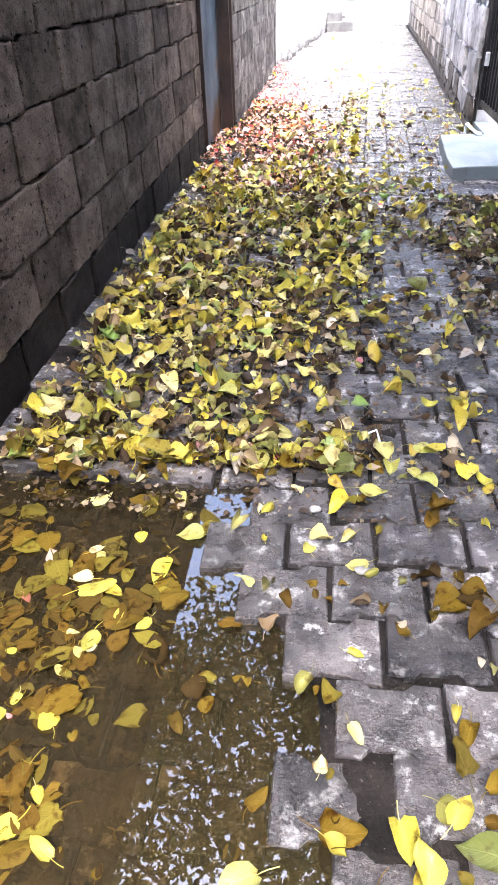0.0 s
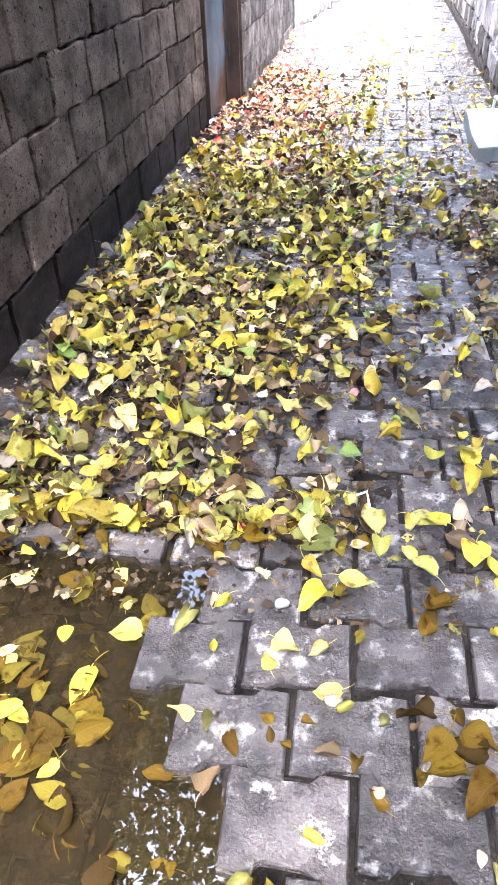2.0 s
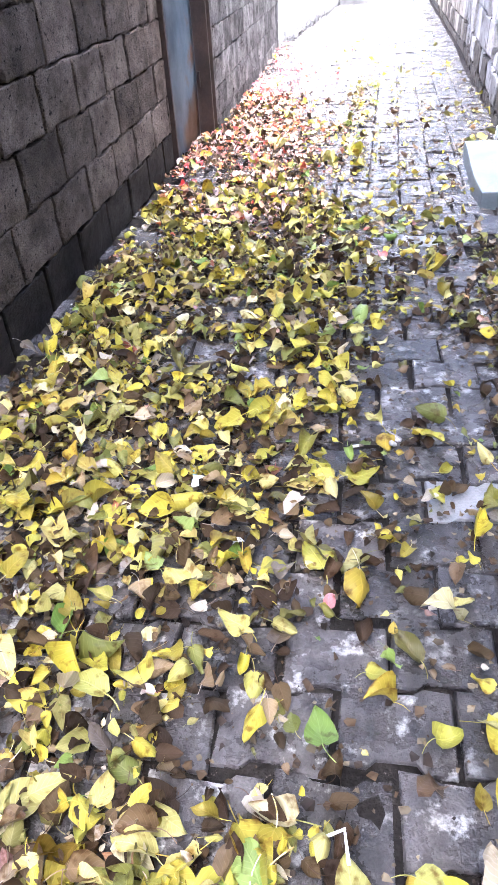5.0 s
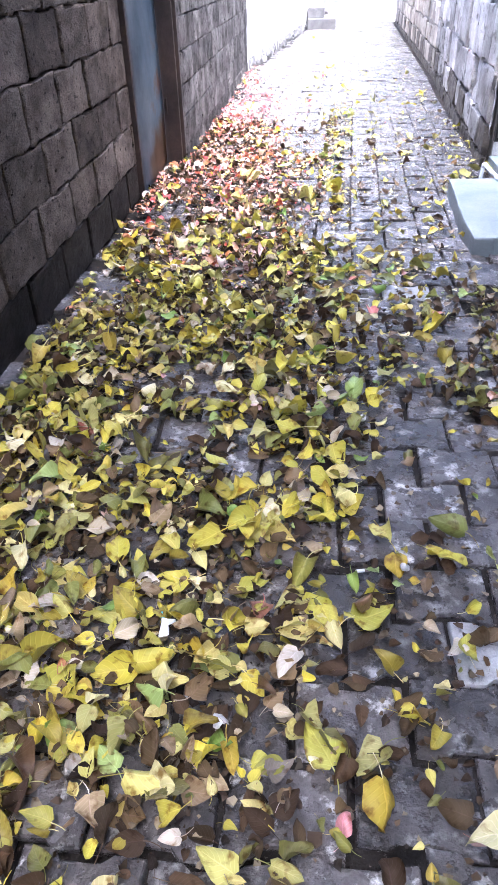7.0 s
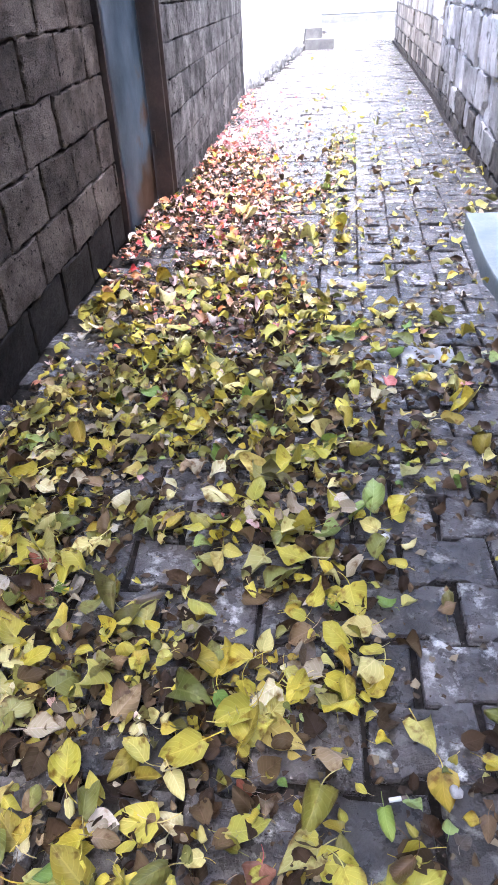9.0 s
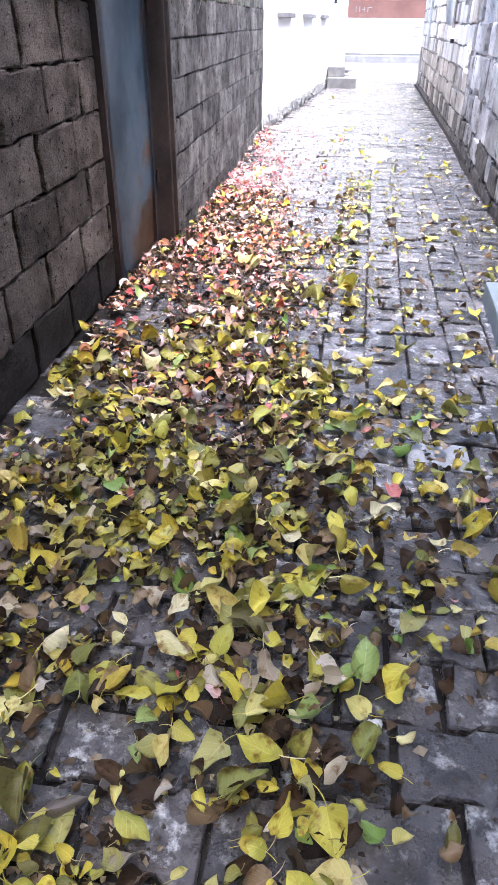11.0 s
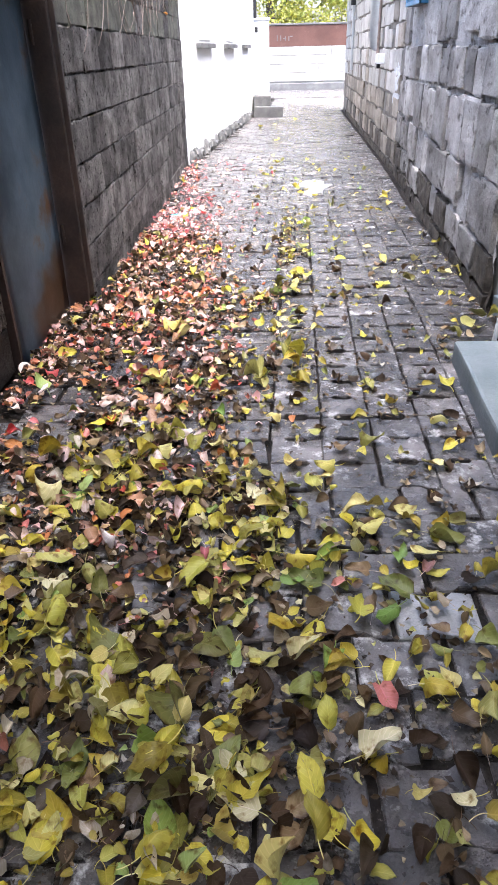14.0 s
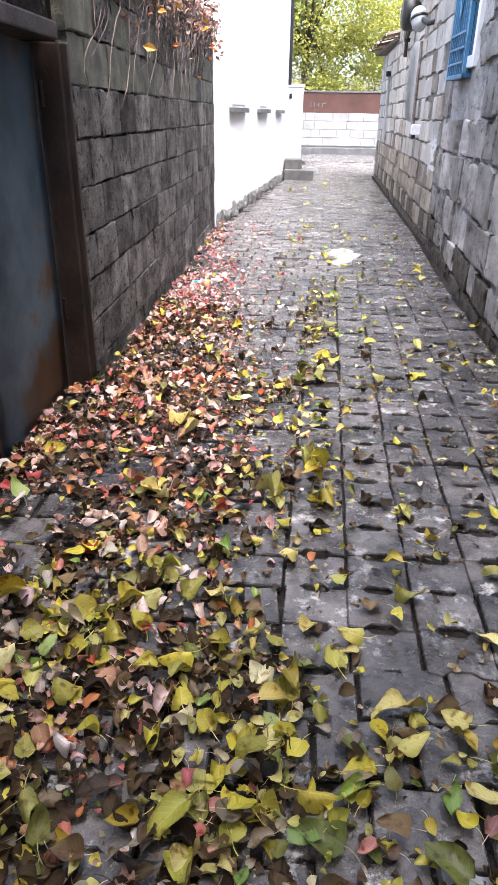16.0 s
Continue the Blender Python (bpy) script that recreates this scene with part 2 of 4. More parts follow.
M_PAPER = material("white_paper", (0.72, 0.73, 0.74), (0.82, 0.82, 0.82), 30, (0.5, 0.7), 0.1, 90, fine=0.08)
M_CYAN = material("cyan_print", (0.05, 0.40, 0.55), (0.08, 0.5, 0.62), 30, (0.4, 0.6), 0.0, 90, fine=0.08)
M_SCARLET = material("scarlet_print", (0.42, 0.03, 0.03), (0.5, 0.05, 0.04), 30, (0.4, 0.6), 0.0, 90, fine=0.08)
M_PEBBLE = material("pale_pebble", (0.45, 0.44, 0.42), (0.7, 0.69, 0.67), 30, (0.6, 0.8), 0.3, 200, "object", amount=0.4)
M_WATER = water_material()
YELLOW = [(0.55, 0.46, 0.05), (0.44, 0.39, 0.05), (0.35, 0.34, 0.06), (0.60, 0.54, 0.22), (0.36, 0.26, 0.03), (0.53, 0.47, 0.07), (0.21, 0.165, 0.025), (0.47, 0.42, 0.065), (0.60, 0.55, 0.34)]
OLIVE = [(0.30, 0.275, 0.055), (0.18, 0.175, 0.035), (0.40, 0.375, 0.13), (0.10, 0.09, 0.025), (0.21, 0.22, 0.055), (0.10, 0.12, 0.03)]
BROWN = [(0.075, 0.043, 0.022), (0.22, 0.15, 0.075), (0.032, 0.021, 0.015), (0.50, 0.43, 0.29), (0.11, 0.065, 0.034), (0.32, 0.24, 0.13), (0.04, 0.027, 0.02), (0.60, 0.54, 0.43)]
RED = [(0.36, 0.03, 0.03), (0.52, 0.22, 0.07), (0.66, 0.48, 0.42), (0.44, 0.12, 0.10), (0.22, 0.09, 0.05), (0.70, 0.57, 0.51), (0.30, 0.16, 0.08), (0.74, 0.66, 0.61), (0.42, 0.06, 0.07), (0.50, 0.33, 0.15), (0.16, 0.06, 0.045), (0.62, 0.42, 0.38)]
GREEN = [(0.13, 0.22, 0.045), (0.22, 0.30, 0.06), (0.30, 0.38, 0.13)]
CRIMSON = [(0.42, 0.03, 0.05), (0.66, 0.40, 0.38), (0.36, 0.05, 0.05), (0.72, 0.55, 0.52), (0.46, 0.08, 0.10), (0.50, 0.24, 0.14), (0.74, 0.64, 0.60), (0.25, 0.06, 0.05)]
CROWN = [(0.42, 0.43, 0.09), (0.55, 0.52, 0.11), (0.31, 0.37, 0.08), (0.60, 0.57, 0.19), (0.17, 0.23, 0.055)]
TONES = {"yellow": YELLOW, "olive": OLIVE, "brown": BROWN, "red": RED, "green": GREEN, "crimson": CRIMSON}
SOLO = {"yellow": YELLOW[:3], "pale": [(0.38, 0.37, 0.09), (0.32, 0.33, 0.08), (0.44, 0.41, 0.14)], "cream": [(0.50, 0.45, 0.26), (0.54, 0.50, 0.32)], "green": GREEN, "red": [(0.42, 0.13, 0.11), (0.54, 0.30, 0.24), (0.52, 0.22, 0.08)]}
LEAF_OB = {k: leaf_material("leaf_" + k, v, "object") for k, v in SOLO.items()}
LEAF_IS = {k: leaf_material("leaves_" + k, v, "island") for k, v in TONES.items()}
# rotting litter, its tones darkened to put shade into gaps between the leaves
UNDER = [(0.034, 0.023, 0.016), (0.075, 0.046, 0.024), (0.016, 0.012, 0.010), (0.12, 0.082, 0.04), (0.034, 0.024, 0.016)]
M_UNDER = leaf_material("shade_toned_rotting_leaves", UNDER, "island", 0.55, 0.08)
SUNK = [(0.075, 0.042, 0.008), (0.165, 0.11, 0.012), (0.036, 0.022, 0.008), (0.20, 0.165, 0.022), (0.06, 0.04, 0.010), (0.12, 0.07, 0.010)]
M_SUNK = leaf_material("sunken_leaves", SUNK, "island", 0.6, 0.05)
M_CRUMB = leaf_material("leaf_crumb", [(0.02, 0.014, 0.011), (0.09, 0.055, 0.025), (0.03, 0.02, 0.014), (0.30, 0.24, 0.15), (0.018, 0.015, 0.012)], "island", 0.6, 0.2, 0.0, False)
M_CREEPER = leaf_material("creeper_leaf", [(0.62, 0.26, 0.04), (0.66, 0.36, 0.08), (0.5, 0.12, 0.05), (0.58, 0.22, 0.03)], "island", 0.45, veins=False)
M_CROWN = leaf_material("crown_leaves", CROWN, "island", 0.6, 0.3, 0.35, False)
# darker than the leaves' own yellow, so the crown's underside reads as shaded
M_MULBERRY_SHADED = leaf_material("shaded_mulberry_leaves", [(0.16, 0.16, 0.03), (0.10, 0.12, 0.025), (0.24, 0.22, 0.04)], "island", 0.6, 0.2, 0.2, False)
M_DRY = leaf_material("dry_creeper_leaf", [(0.10, 0.06, 0.04), (0.34, 0.20, 0.16), (0.06, 0.04, 0.03), (0.46, 0.34, 0.29), (0.26, 0.10, 0.08), (0.16, 0.11, 0.07)], "island", 0.6, 0.1, 0.1, False)


def rust_foot(m, y_corner, z_corner):
    """Adds a ragged rust stain that spreads from a lower corner."""
    t = m.node_tree
    N, L = t.nodes.new, t.links.new
    b = t.nodes["Principled BSDF"]
    geo, gap, n, fac, x = N("ShaderNodeNewGeometry"), N("ShaderNodeVectorMath"), N("ShaderNodeTexNoise"), N("ShaderNodeMath"), N("ShaderNodeMix")
    flat = N("ShaderNodeVectorMath")
    flat.operation, gap.operation = "MULTIPLY", "DISTANCE"
    flat.inputs[1].default_value = (0, 0.55, 1)
    L(geo.outputs["Position"], flat.inputs[0])
    L(flat.outputs[0], gap.inputs[0])
    gap.inputs[1].default_value = (0, 0.55 * y_corner, z_corner)
    n.inputs["Scale"].default_value, n.inputs["Detail"].default_value = 9, 6
    L(geo.outputs["Position"], n.inputs["Vector"])
    fac.operation = "MULTIPLY_ADD"
    L(n.outputs["Fac"], fac.inputs[0])
    fac.inputs[1].default_value = -0.30
    L(gap.outputs["Value"], fac.inputs[2])
    edge = N("ShaderNodeMapRange")
    edge.interpolation_type = "SMOOTHSTEP"
    edge.inputs["From Min"].default_value, edge.inputs["From Max"].default_value = 0.22, 0.06
    L(fac.outputs[0], edge.inputs["Value"])
    L(edge.outputs["Result"], x.inputs[0])
    x.data_type = "RGBA"
    old = b.inputs["Base Color"].links[0].from_socket
    L(old, x.inputs[6])
    x.inputs[7].default_value = (0.11, 0.062, 0.034, 1)
    L(x.outputs[2], b.inputs["Base Color"])


rust_foot(M_BLUE_DOOR, 6.72, 0.0)


# ---- helpers ----
def finish(name, bm, mat, smooth=False):
    me = bpy.data.meshes.new(name)
    bm.to_mesh(me)
    bm.free()
    me.materials.append(mat)
    if smooth:
        for p in me.polygons:
            p.use_smooth = True
    return me


def part(name, bm, mat, parent=None, label="", smooth=False):
    ob = new(name, bm if isinstance(bm, bpy.types.Mesh) else finish(name, bm, mat, smooth))
    if parent:
        ob.parent = parent
    if label:
        ob["label"] = label
    return ob


def thing(name, label, category, group="", kind="", at=(0, 0, 0)):
    ob = new(name)
    ob.location = at
    return tagged(ob, label, category, group, kind)


def box(bm, a, b, bevel=0.0, segments=2):
    """A box between two corners, with rounded edges."""
    r = bmesh.ops.create_cube(bm, size=1)
    for v in r["verts"]:
        v.co = [a[i] if v.co[i] < 0 else b[i] for i in range(3)]
    if bevel:
        edges = list({e for v in r["verts"] for e in v.link_edges})
        bmesh.ops.bevel(bm, geom=edges, offset=bevel, segments=segments, affect="EDGES", profile=0.6)
    return bm


def boxed(a, b, bevel=0.0, segments=2):
    return box(bmesh.new(), a, b, bevel, segments)


def tube(bm, points, radii, sides=8):
    """A round bar along points, capped."""
    rings = []
    for i, p in enumerate(points):
        p = Vector(p)
        ahead = (Vector(points[min(i + 1, len(points) - 1)]) - Vector(points[max(i - 1, 0)])).normalized()
        side = ahead.cross(Vector((0.31, 0.22, 0.92))).normalized()
        up = side.cross(ahead)
        r = radii[i] if isinstance(radii, (list, tuple)) else radii
        rings.append([bm.verts.new(p + r * (math.cos(2 * math.pi * k / sides) * side + math.sin(2 * math.pi * k / sides) * up)) for k in range(sides)])
    for a, b in zip(rings, rings[1:]):
        for k in range(sides):
            bm.faces.new((a[k], a[(k + 1) % sides], b[(k + 1) % sides], b[k]))
    bm.faces.new(rings[0][::-1])
    bm.faces.new(rings[-1])
    return bm


def tubed(points, radii, sides=8):
    return tube(bmesh.new(), points, radii, sides)


def smoothstep(a, b, x):
    t = min(max((x - a) / (b - a), 0), 1)
    return t * t * (3 - 2 * t)


# ---- ground ----
WATER_Z = -0.024


def dip(x, y):
    """How far the paving has sunk at the puddle by the left wall."""
    edge = -0.17 + 0.42 * max(0.0, 1.12 - y) + 0.03 * math.sin(9 * y)
    inner = smoothstep(0.03, -0.10, x - edge)
    return inner * smoothstep(1.50, 1.36, y + 0.03 * math.sin(7 * x)) * 0.062


def fall(y):
    """The alley's gentle fall away from the puddle, level past the block wall."""
    return -0.012 * min(max(y - 2.2, 0.0), 7.8)


def ground_z(x, y):
    wave = noise.noise((x * 2.1, y * 2.1, 4)) * 0.6 + noise.noise((x * 6.5, y * 6.5, 9)) * 0.4
    right = 0.006 * smoothstep(0.45, 0.9, x) * smoothstep(6.5, 5.5, y)
    return -0.016 + fall(y) - dip(x, y) + (0.022 * wave * (1 - 0.75 * smoothstep(4.0, 5.2, y)) + right) * smoothstep(40, 20, y) - 0.004 * smoothstep(4.2, 5, y)


def axis(edges):
    out = []
    for a, b, n in edges:
        out += [a + (b - a) * i / n for i in range(n)]
    return out + [edges[-1][1]]


def build_ground():
    xs = axis([(-2500, -60, 4), (-60, -1.5, 12), (-1.5, 1.8, 100), (1.8, 60, 12), (60, 2500, 4)])
    ys = axis([(-2500, -60, 4), (-60, -2, 10), (-2, 6, 230), (6, 14, 60), (14, 60, 40), (60, 2500, 5)])
    verts = [(x, y, ground_z(x, y)) for y in ys for x in xs]
    w = len(xs)
    faces = [(j * w + i, j * w + i + 1, (j + 1) * w + i + 1, (j + 1) * w + i) for j in range(len(ys) - 1) for i in range(w - 1)]
    me = bpy.data.meshes.new("ground")
    me.from_pydata(verts, [], faces)
    me.materials.append(M_SOIL)
    tagged(new("ground", me), "damp dark soil and grit under the alley paving", "ground", kind="structure")
    bm = bmesh.new()
    vs = [bm.verts.new((x, y, WATER_Z)) for x, y in ((-1.05, -1.5), (0.6, -1.5), (0.6, 0.4), (0.2, 1.0), (-0.1, 1.5), (-1.05, 1.6))]
    bm.faces.new(vs)
    tagged(part("puddle", bm, M_WATER), "shallow muddy rain puddle with floating leaves beside the wall", "puddle", kind="structure")


build_ground()


# ---- masonry ----
def rough_block(w, h, d, seed, wobble=0.004, nx=5, nz=3, edge=0.007):
    """A block with a lumpy front (towards +x) and worn edges, its lower near corner at the origin; y along the wall, z up."""
    bm = bmesh.new()
    grid = {}
    us = [0, edge / w] + [i / nx for i in range(1, nx)] + [1 - edge / w, 1]
    vs = [0, edge / h] + [i / nz for i in range(1, nz)] + [1 - edge / h, 1]
    for j, v in enumerate(vs):
        for i, u in enumerate(us):
            rim = i in (0, len(us) - 1) or j in (0, len(vs) - 1)
            lump = noise.noise((u * 3 + seed * 7.1, v * 3, seed)) * wobble * 0.7 + noise.noise((u * 9 + seed, v * 7, seed * 2)) * wobble * 0.5
            co = [d - (0.005 if rim else 0) + lump, u * w, v * h]
            if rim:
                co[1] += noise.noise((v * 5, seed * 3.3, u * 9)) * wobble * 4.0
                co[2] += noise.noise((u * 6, seed * 5.7, v * 9)) * wobble * 4.0
            grid[i, j] = bm.verts.new(co)
    a, b = len(us), len(vs)
    for j in range(b - 1):
        for i in range(a - 1):
            bm.faces.new((grid[i, j], grid[i + 1, j], grid[i + 1, j + 1], grid[i, j + 1]))
    rim = [grid[i, 0] for i in range(a)] + [grid[a - 1, j] for j in range(1, b)] + [grid[i, b - 1] for i in range(a - 2, -1, -1)] + [grid[0, j] for j in range(b - 2, 0, -1)]
    back = [bm.verts.new((0, v.co.y, v.co.z)) for v in rim]
    n = len(rim)
    for k in range(n):
        bm.faces.new((rim[k], back[k], back[(k + 1) % n], rim[(k + 1) % n]))
    return bm


def wall_core(name, a, b, mat, label):
    return tagged(part(name, boxed(a, b), mat), label, "wall", kind="structure")


def lay_courses(wall, name, mat, x, y0, y1, z0, ztop, height, length, joint, depth, seed, shapes=8, first=0.5, wobble=0.004, special=None):
    """Courses of alike blocks whose faces look towards +x; every other course shifted by half a block."""
    r = random.Random(seed)
    meshes = [finish(name, rough_block(length - 3.5 * joint, height - joint, depth, seed + k * 1.7, wobble, 9, 5), mat) for k in range(shapes)]
    cut = {}
    z, row = z0, 0
    while z < ztop - 0.02:
        y = y0 - (first * length if row % 2 else 0) + r.uniform(-0.05, 0.05)
        while y < y1:
            s, e = max(y, y0), min(y + length, y1)
            if e - s > 0.04:
                key = round(e - s, 2)
                if e - s > length - 0.01:
                    me = r.choice(meshes)
                else:
                    me = cut.setdefault(key, finish(name, rough_block(e - s - min(2.5 * joint, (e - s) / 3), height - joint, depth, seed + key * 9, wobble, 5, 5), mat))
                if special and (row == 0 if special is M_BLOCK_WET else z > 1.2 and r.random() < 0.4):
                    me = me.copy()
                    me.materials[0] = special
                ob = new(name, me)
                ob.parent = wall
                ob.location = (x + r.uniform(-0.006, 0.004), s + 1.75 * joint, z + joint / 2)
                ob.rotation_euler = (r.uniform(-0.006, 0.006), 0, r.uniform(-0.008, 0.008))
            y += length
        z += height
        row += 1


def lay_stones(wall, name, mat, sign, line, z_rows, width, joint, depth, seed, wobble, y0, y1, holes=()):
    """Uneven stones along a wall that runs in y; sign -1 faces towards -x. line(y) gives the face's x."""
    r = random.Random(seed)
    for z, h in z_rows:
        y = y0
        while y < y1 - 0.05:
            w = min(r.uniform(*width), y1 - y)
            if y1 - y - w < 0.12:
                w = y1 - y
            mid = (y + w / 2, z + h / 2)
            hh = h * r.uniform(0.82, 1.0)
            if not any(a - w / 2 < mid[0] < b + w / 2 and c - h / 2 < mid[1] < d + h / 2 for a, b, c, d in holes) and r.random() > 0.06:
                bm = rough_block(w - joint, hh - joint, depth * r.uniform(0.95, 1.06), r.uniform(0, 90), wobble, 3, 3, 0.010 if name == "rubble_stone" else 0.006)
                ob = new(name, finish(name, bm, mat(z, y, r) if callable(mat) else mat))
                ob.parent = wall
                lean = math.atan2(line(y + w) - line(y), w)
                ob.matrix_basis = pose(line(y) + 0.0, y + (w if sign < 0 else 0) - joint / 2 * sign, z + r.uniform(0, h - hh), 0, 0, (180 if sign < 0 else 0) - math.degrees(lean))
            y += w


# left wall up to the sheet-metal door, then the stretch beyond it
NEAR_X, FAR_X = -1.045, -0.912
# top of wall_left_1 is out of view, raised to 3 m to block sky
wall_near = wall_core("wall_left_1", (-1.30, -6.0, -0.3), (NEAR_X - 0.055, 5.88, 3.0), M_MORTAR, "grey concrete block wall, damp and dark along its foot")
wall_far = wall_core("wall_left_2", (-1.20, 6.84, -0.3), (FAR_X - 0.055, 12.22, 1.99), M_MORTAR, "weathered grey block wall with dry creeper over its top")
wall_core("wall_left_3", (-1.30, 5.88, 1.505), (-0.98, 6.84, 1.99), M_MORTAR, "short stretch of masonry over the metal door")


def line_right(y):
    """The face of the house walls, which draw back from the alley past the gate."""
    if y < 6.6:
        return 1.36
    return 1.30 + 0.068 * (y - 7) if y < 11.47 else 1.604 + 0.04 * (y - 11.47)


def slanted_core(name, y0, y1, back, z1, mat, label, z0=-0.3):
    bm = bmesh.new()
    box(bm, (0, y0, z0), (1, y1, z1))
    for v in bm.verts:
        v.co.x = line_right(v.co.y) - (0.042 if mat is M_LIME else 0.0) if v.co.x < 0.5 else back
    return tagged(part(name, bm, mat), label, "wall", kind="structure")


def rough_face(wall, y0, y1, z1):
    """Lumpy plaster skin over the rubble."""
    ny, nz = int((y1 - y0) / 0.05), int(z1 / 0.05)
    verts, faces = [], []
    for j in range(nz + 1):
        for i in range(ny + 1):
            y, z = y0 + (y1 - y0) * i / ny, -0.2 + (z1 + 0.2) * j / nz
            d = 0.016 * noise.noise((y * 3.1, z * 2.3, 5)) + 0.016 * noise.noise((y * 9, z * 7, 1)) + 0.014 * noise.noise((y * 21, z * 19, 7))
            verts.append((line_right(y) - 0.042 + d, y, z))
    w = ny + 1
    faces = [(j * w + i, (j + 1) * w + i, (j + 1) * w + i + 1, j * w + i + 1) for j in range(nz) for i in range(ny)]
    me = bpy.data.meshes.new("plaster_skin")
    me.from_pydata(verts, [], faces)
    me.materials.append(M_PLASTER)
    me.materials.append(M_FOOT)
    for p in me.polygons:
        c = p.center
        p.material_index = int(c.z < 0.10 + 0.16 * noise.noise((c.y * 1.7, 2, 3)) + 0.10 * noise.noise((c.y * 7, c.z * 5, 3)))
    part("plaster_skin", me, None, wall, "patchy grey lime plaster between the stones")


# wall_right_1 is unseen; its 9 m height is there to shade the near alley
wall_r0 = slanted_core("wall_right_1", -6.0, 4.45, 1.9, 9, M_PLASTER, "unseen plastered house wall, added to close and shade the alley")
wall_r1 = slanted_core("wall_right_2", 6.66, 11.45, 2.3, 4.2, M_PLASTER, "rough rubble house wall with patchy grey plaster")
rough_face(wall_r1, 6.66, 11.45, 3.2)
# unseen storey above the gate, added to hold back sky light
slanted_core("wall_right_3", 4.45, 6.66, 1.9, 6, M_PLASTER, "unseen upper house wall, added to block light over the iron gate", 2.2)
wall_r3 = slanted_core("wall_right_5", 11.5, 17.22, 2.6, 3.9, M_LIME, "tall coursed stone wall with cables and fittings")
wall_r2 = slanted_core("wall_right_4", 17.22, 20.8, 2.6, 2.37, M_LIME, "coursed wall of buff dressed stones below tiled eaves")
# wall_back is never in view; added to close the place behind the camera
wall_core("wall_back", (-1.3, -6.3, -0.3), (1.9, -6.0, 3.0), M_PLASTER, "unseen plain plastered wall, added to close the alley behind")
wall_end = wall_core("wall_end", (-9, 30.05, -0.3), (12, 30.4, 1.88), M_WHITE_STONE, "whitewashed stone wall with a brown plastered upper band")

# ---- white house ----
house = thing("white_house", "white plastered house with small ledges and a rubble foot", "house", at=(-0.9, 12.5, 0))
HA, HB = Vector((-0.93, 12.5, 0)), Vector((-0.17, 20.1, 0))
along = (HB - HA).normalized()
out = Vector((along.y, -along.x, 0))


def on_house(s, o, z):
    """A place s along the house's wall, o out from it."""
    p = HA + along * s + out * o
    return (p.x - house.location.x, p.y - house.location.y, z)


def house_box(s0, s1, o0, o1, z0, z1, bevel=0.0):
    bm = boxed((s0, o0, z0), (s1, o1, z1), bevel)
    for v in bm.verts:
        v.co = on_house(*v.co)
    bmesh.ops.recalc_face_normals(bm, faces=bm.faces)
    return bm


LEN = (HB - HA).length
part("wall", house_box(0, LEN, -3.0, 0, -0.3, 5.6), M_WHITE, house)
part("roof", house_box(-0.2, LEN + 0.2, -3.2, 0.25, 5.6, 5.78, 0.02), M_TILE, house)
for s0, s1 in ((0.9, 2.1), (3.3, 4.5), (5.6, 6.6)):
    part("sill", house_box(s0, s1, -0.02, 0.07, 1.20, 1.26, 0.006), M_STEP, house, "grey stone window ledge")
    w = part("window", house_box(s0 + 0.08, s1 - 0.08, -0.02, 0.012, 1.30, 2.5, 0.004), M_WHITE, house, "closed white shutter")
    part("frame", house_box(s0 + 0.03, s0 + 0.08, -0.02, 0.03, 1.262, 2.55, 0.004), M_OFFWHITE, w)
    part("frame", house_box(s1 - 0.08, s1 - 0.03, -0.02, 0.03, 1.262, 2.55, 0.004), M_OFFWHITE, w)
part("downpipe", tubed([on_house(LEN - 0.12, 0.05, 1.75), on_house(LEN - 0.14, 0.05, 3.2), on_house(LEN - 0.2, 0.05, 5.6)], 0.035), M_BLACK, house)
rr = random.Random(5)
s = 0.0
while s < LEN - 0.1:
    w = rr.uniform(0.07, 0.24)
    tall, out_by = rr.uniform(0.10, 0.22), rr.uniform(0.06, 0.13)
    bm = bmesh.new()
    bmesh.ops.create_icosphere(bm, subdivisions=2, radius=0.5)
    k = rr.uniform(0, 50)
    for v in bm.verts:
        v.co *= 1 + 0.7 * noise.noise(v.co * 2.6 + Vector((k, 0, 0)))
        v.co = Vector(on_house(s + w / 2 + v.co.x * w, 0.02 + v.co.y * out_by, -0.06 + v.co.z * tall))
    part("foot_stone", bm, M_STEP, house)
    s += w * 0.85
# gate pier and steps at the house's far corner
pier = thing("gate_pier", "white plastered pier beside the house corner", "pier", at=(0.0, 20.3, 0))
part("shaft", boxed((-0.35, 0, -0.2), (0.17, 0.5, 1.72), 0.02), M_WHITE, pier)
part("cap", boxed((-0.37, -0.02, 1.72), (0.19, 0.52, 1.78), 0.02), M_WHITE, pier)
part("bell_box", boxed((-0.14, -0.03, 1.50), (-0.08, 0.0, 1.60), 0.006), M_BLACK, pier)
steps = thing("door_steps", "two grey concrete steps at the white house corner", "steps", at=(0.0, 19.5, 0))
part("lower_step", boxed((-0.18, -0.2, -0.14), (0.46, 0.5, 0.10), 0.012), M_STEP, steps)
part("upper_step", boxed((-0.18, 0.06, 0.10), (0.20, 0.6, 0.30), 0.012), M_STEP, steps)

# ---- end wall ----
part("upper_band", boxed((-9, 30.0, 1.25), (12, 30.048, 1.87), 0.01), M_BROWN, wall_end, "brown plaster band with faded scrawl")
part("coping", boxed((-9, 29.98, 1.884), (12, 30.42, 1.94), 0.01), M_STEP, wall_end)
part("plinth", boxed((-9, 29.86, -0.3), (12, 30.045, 0.14), 0.03), M_STEP, wall_end, "dark damp stone plinth")
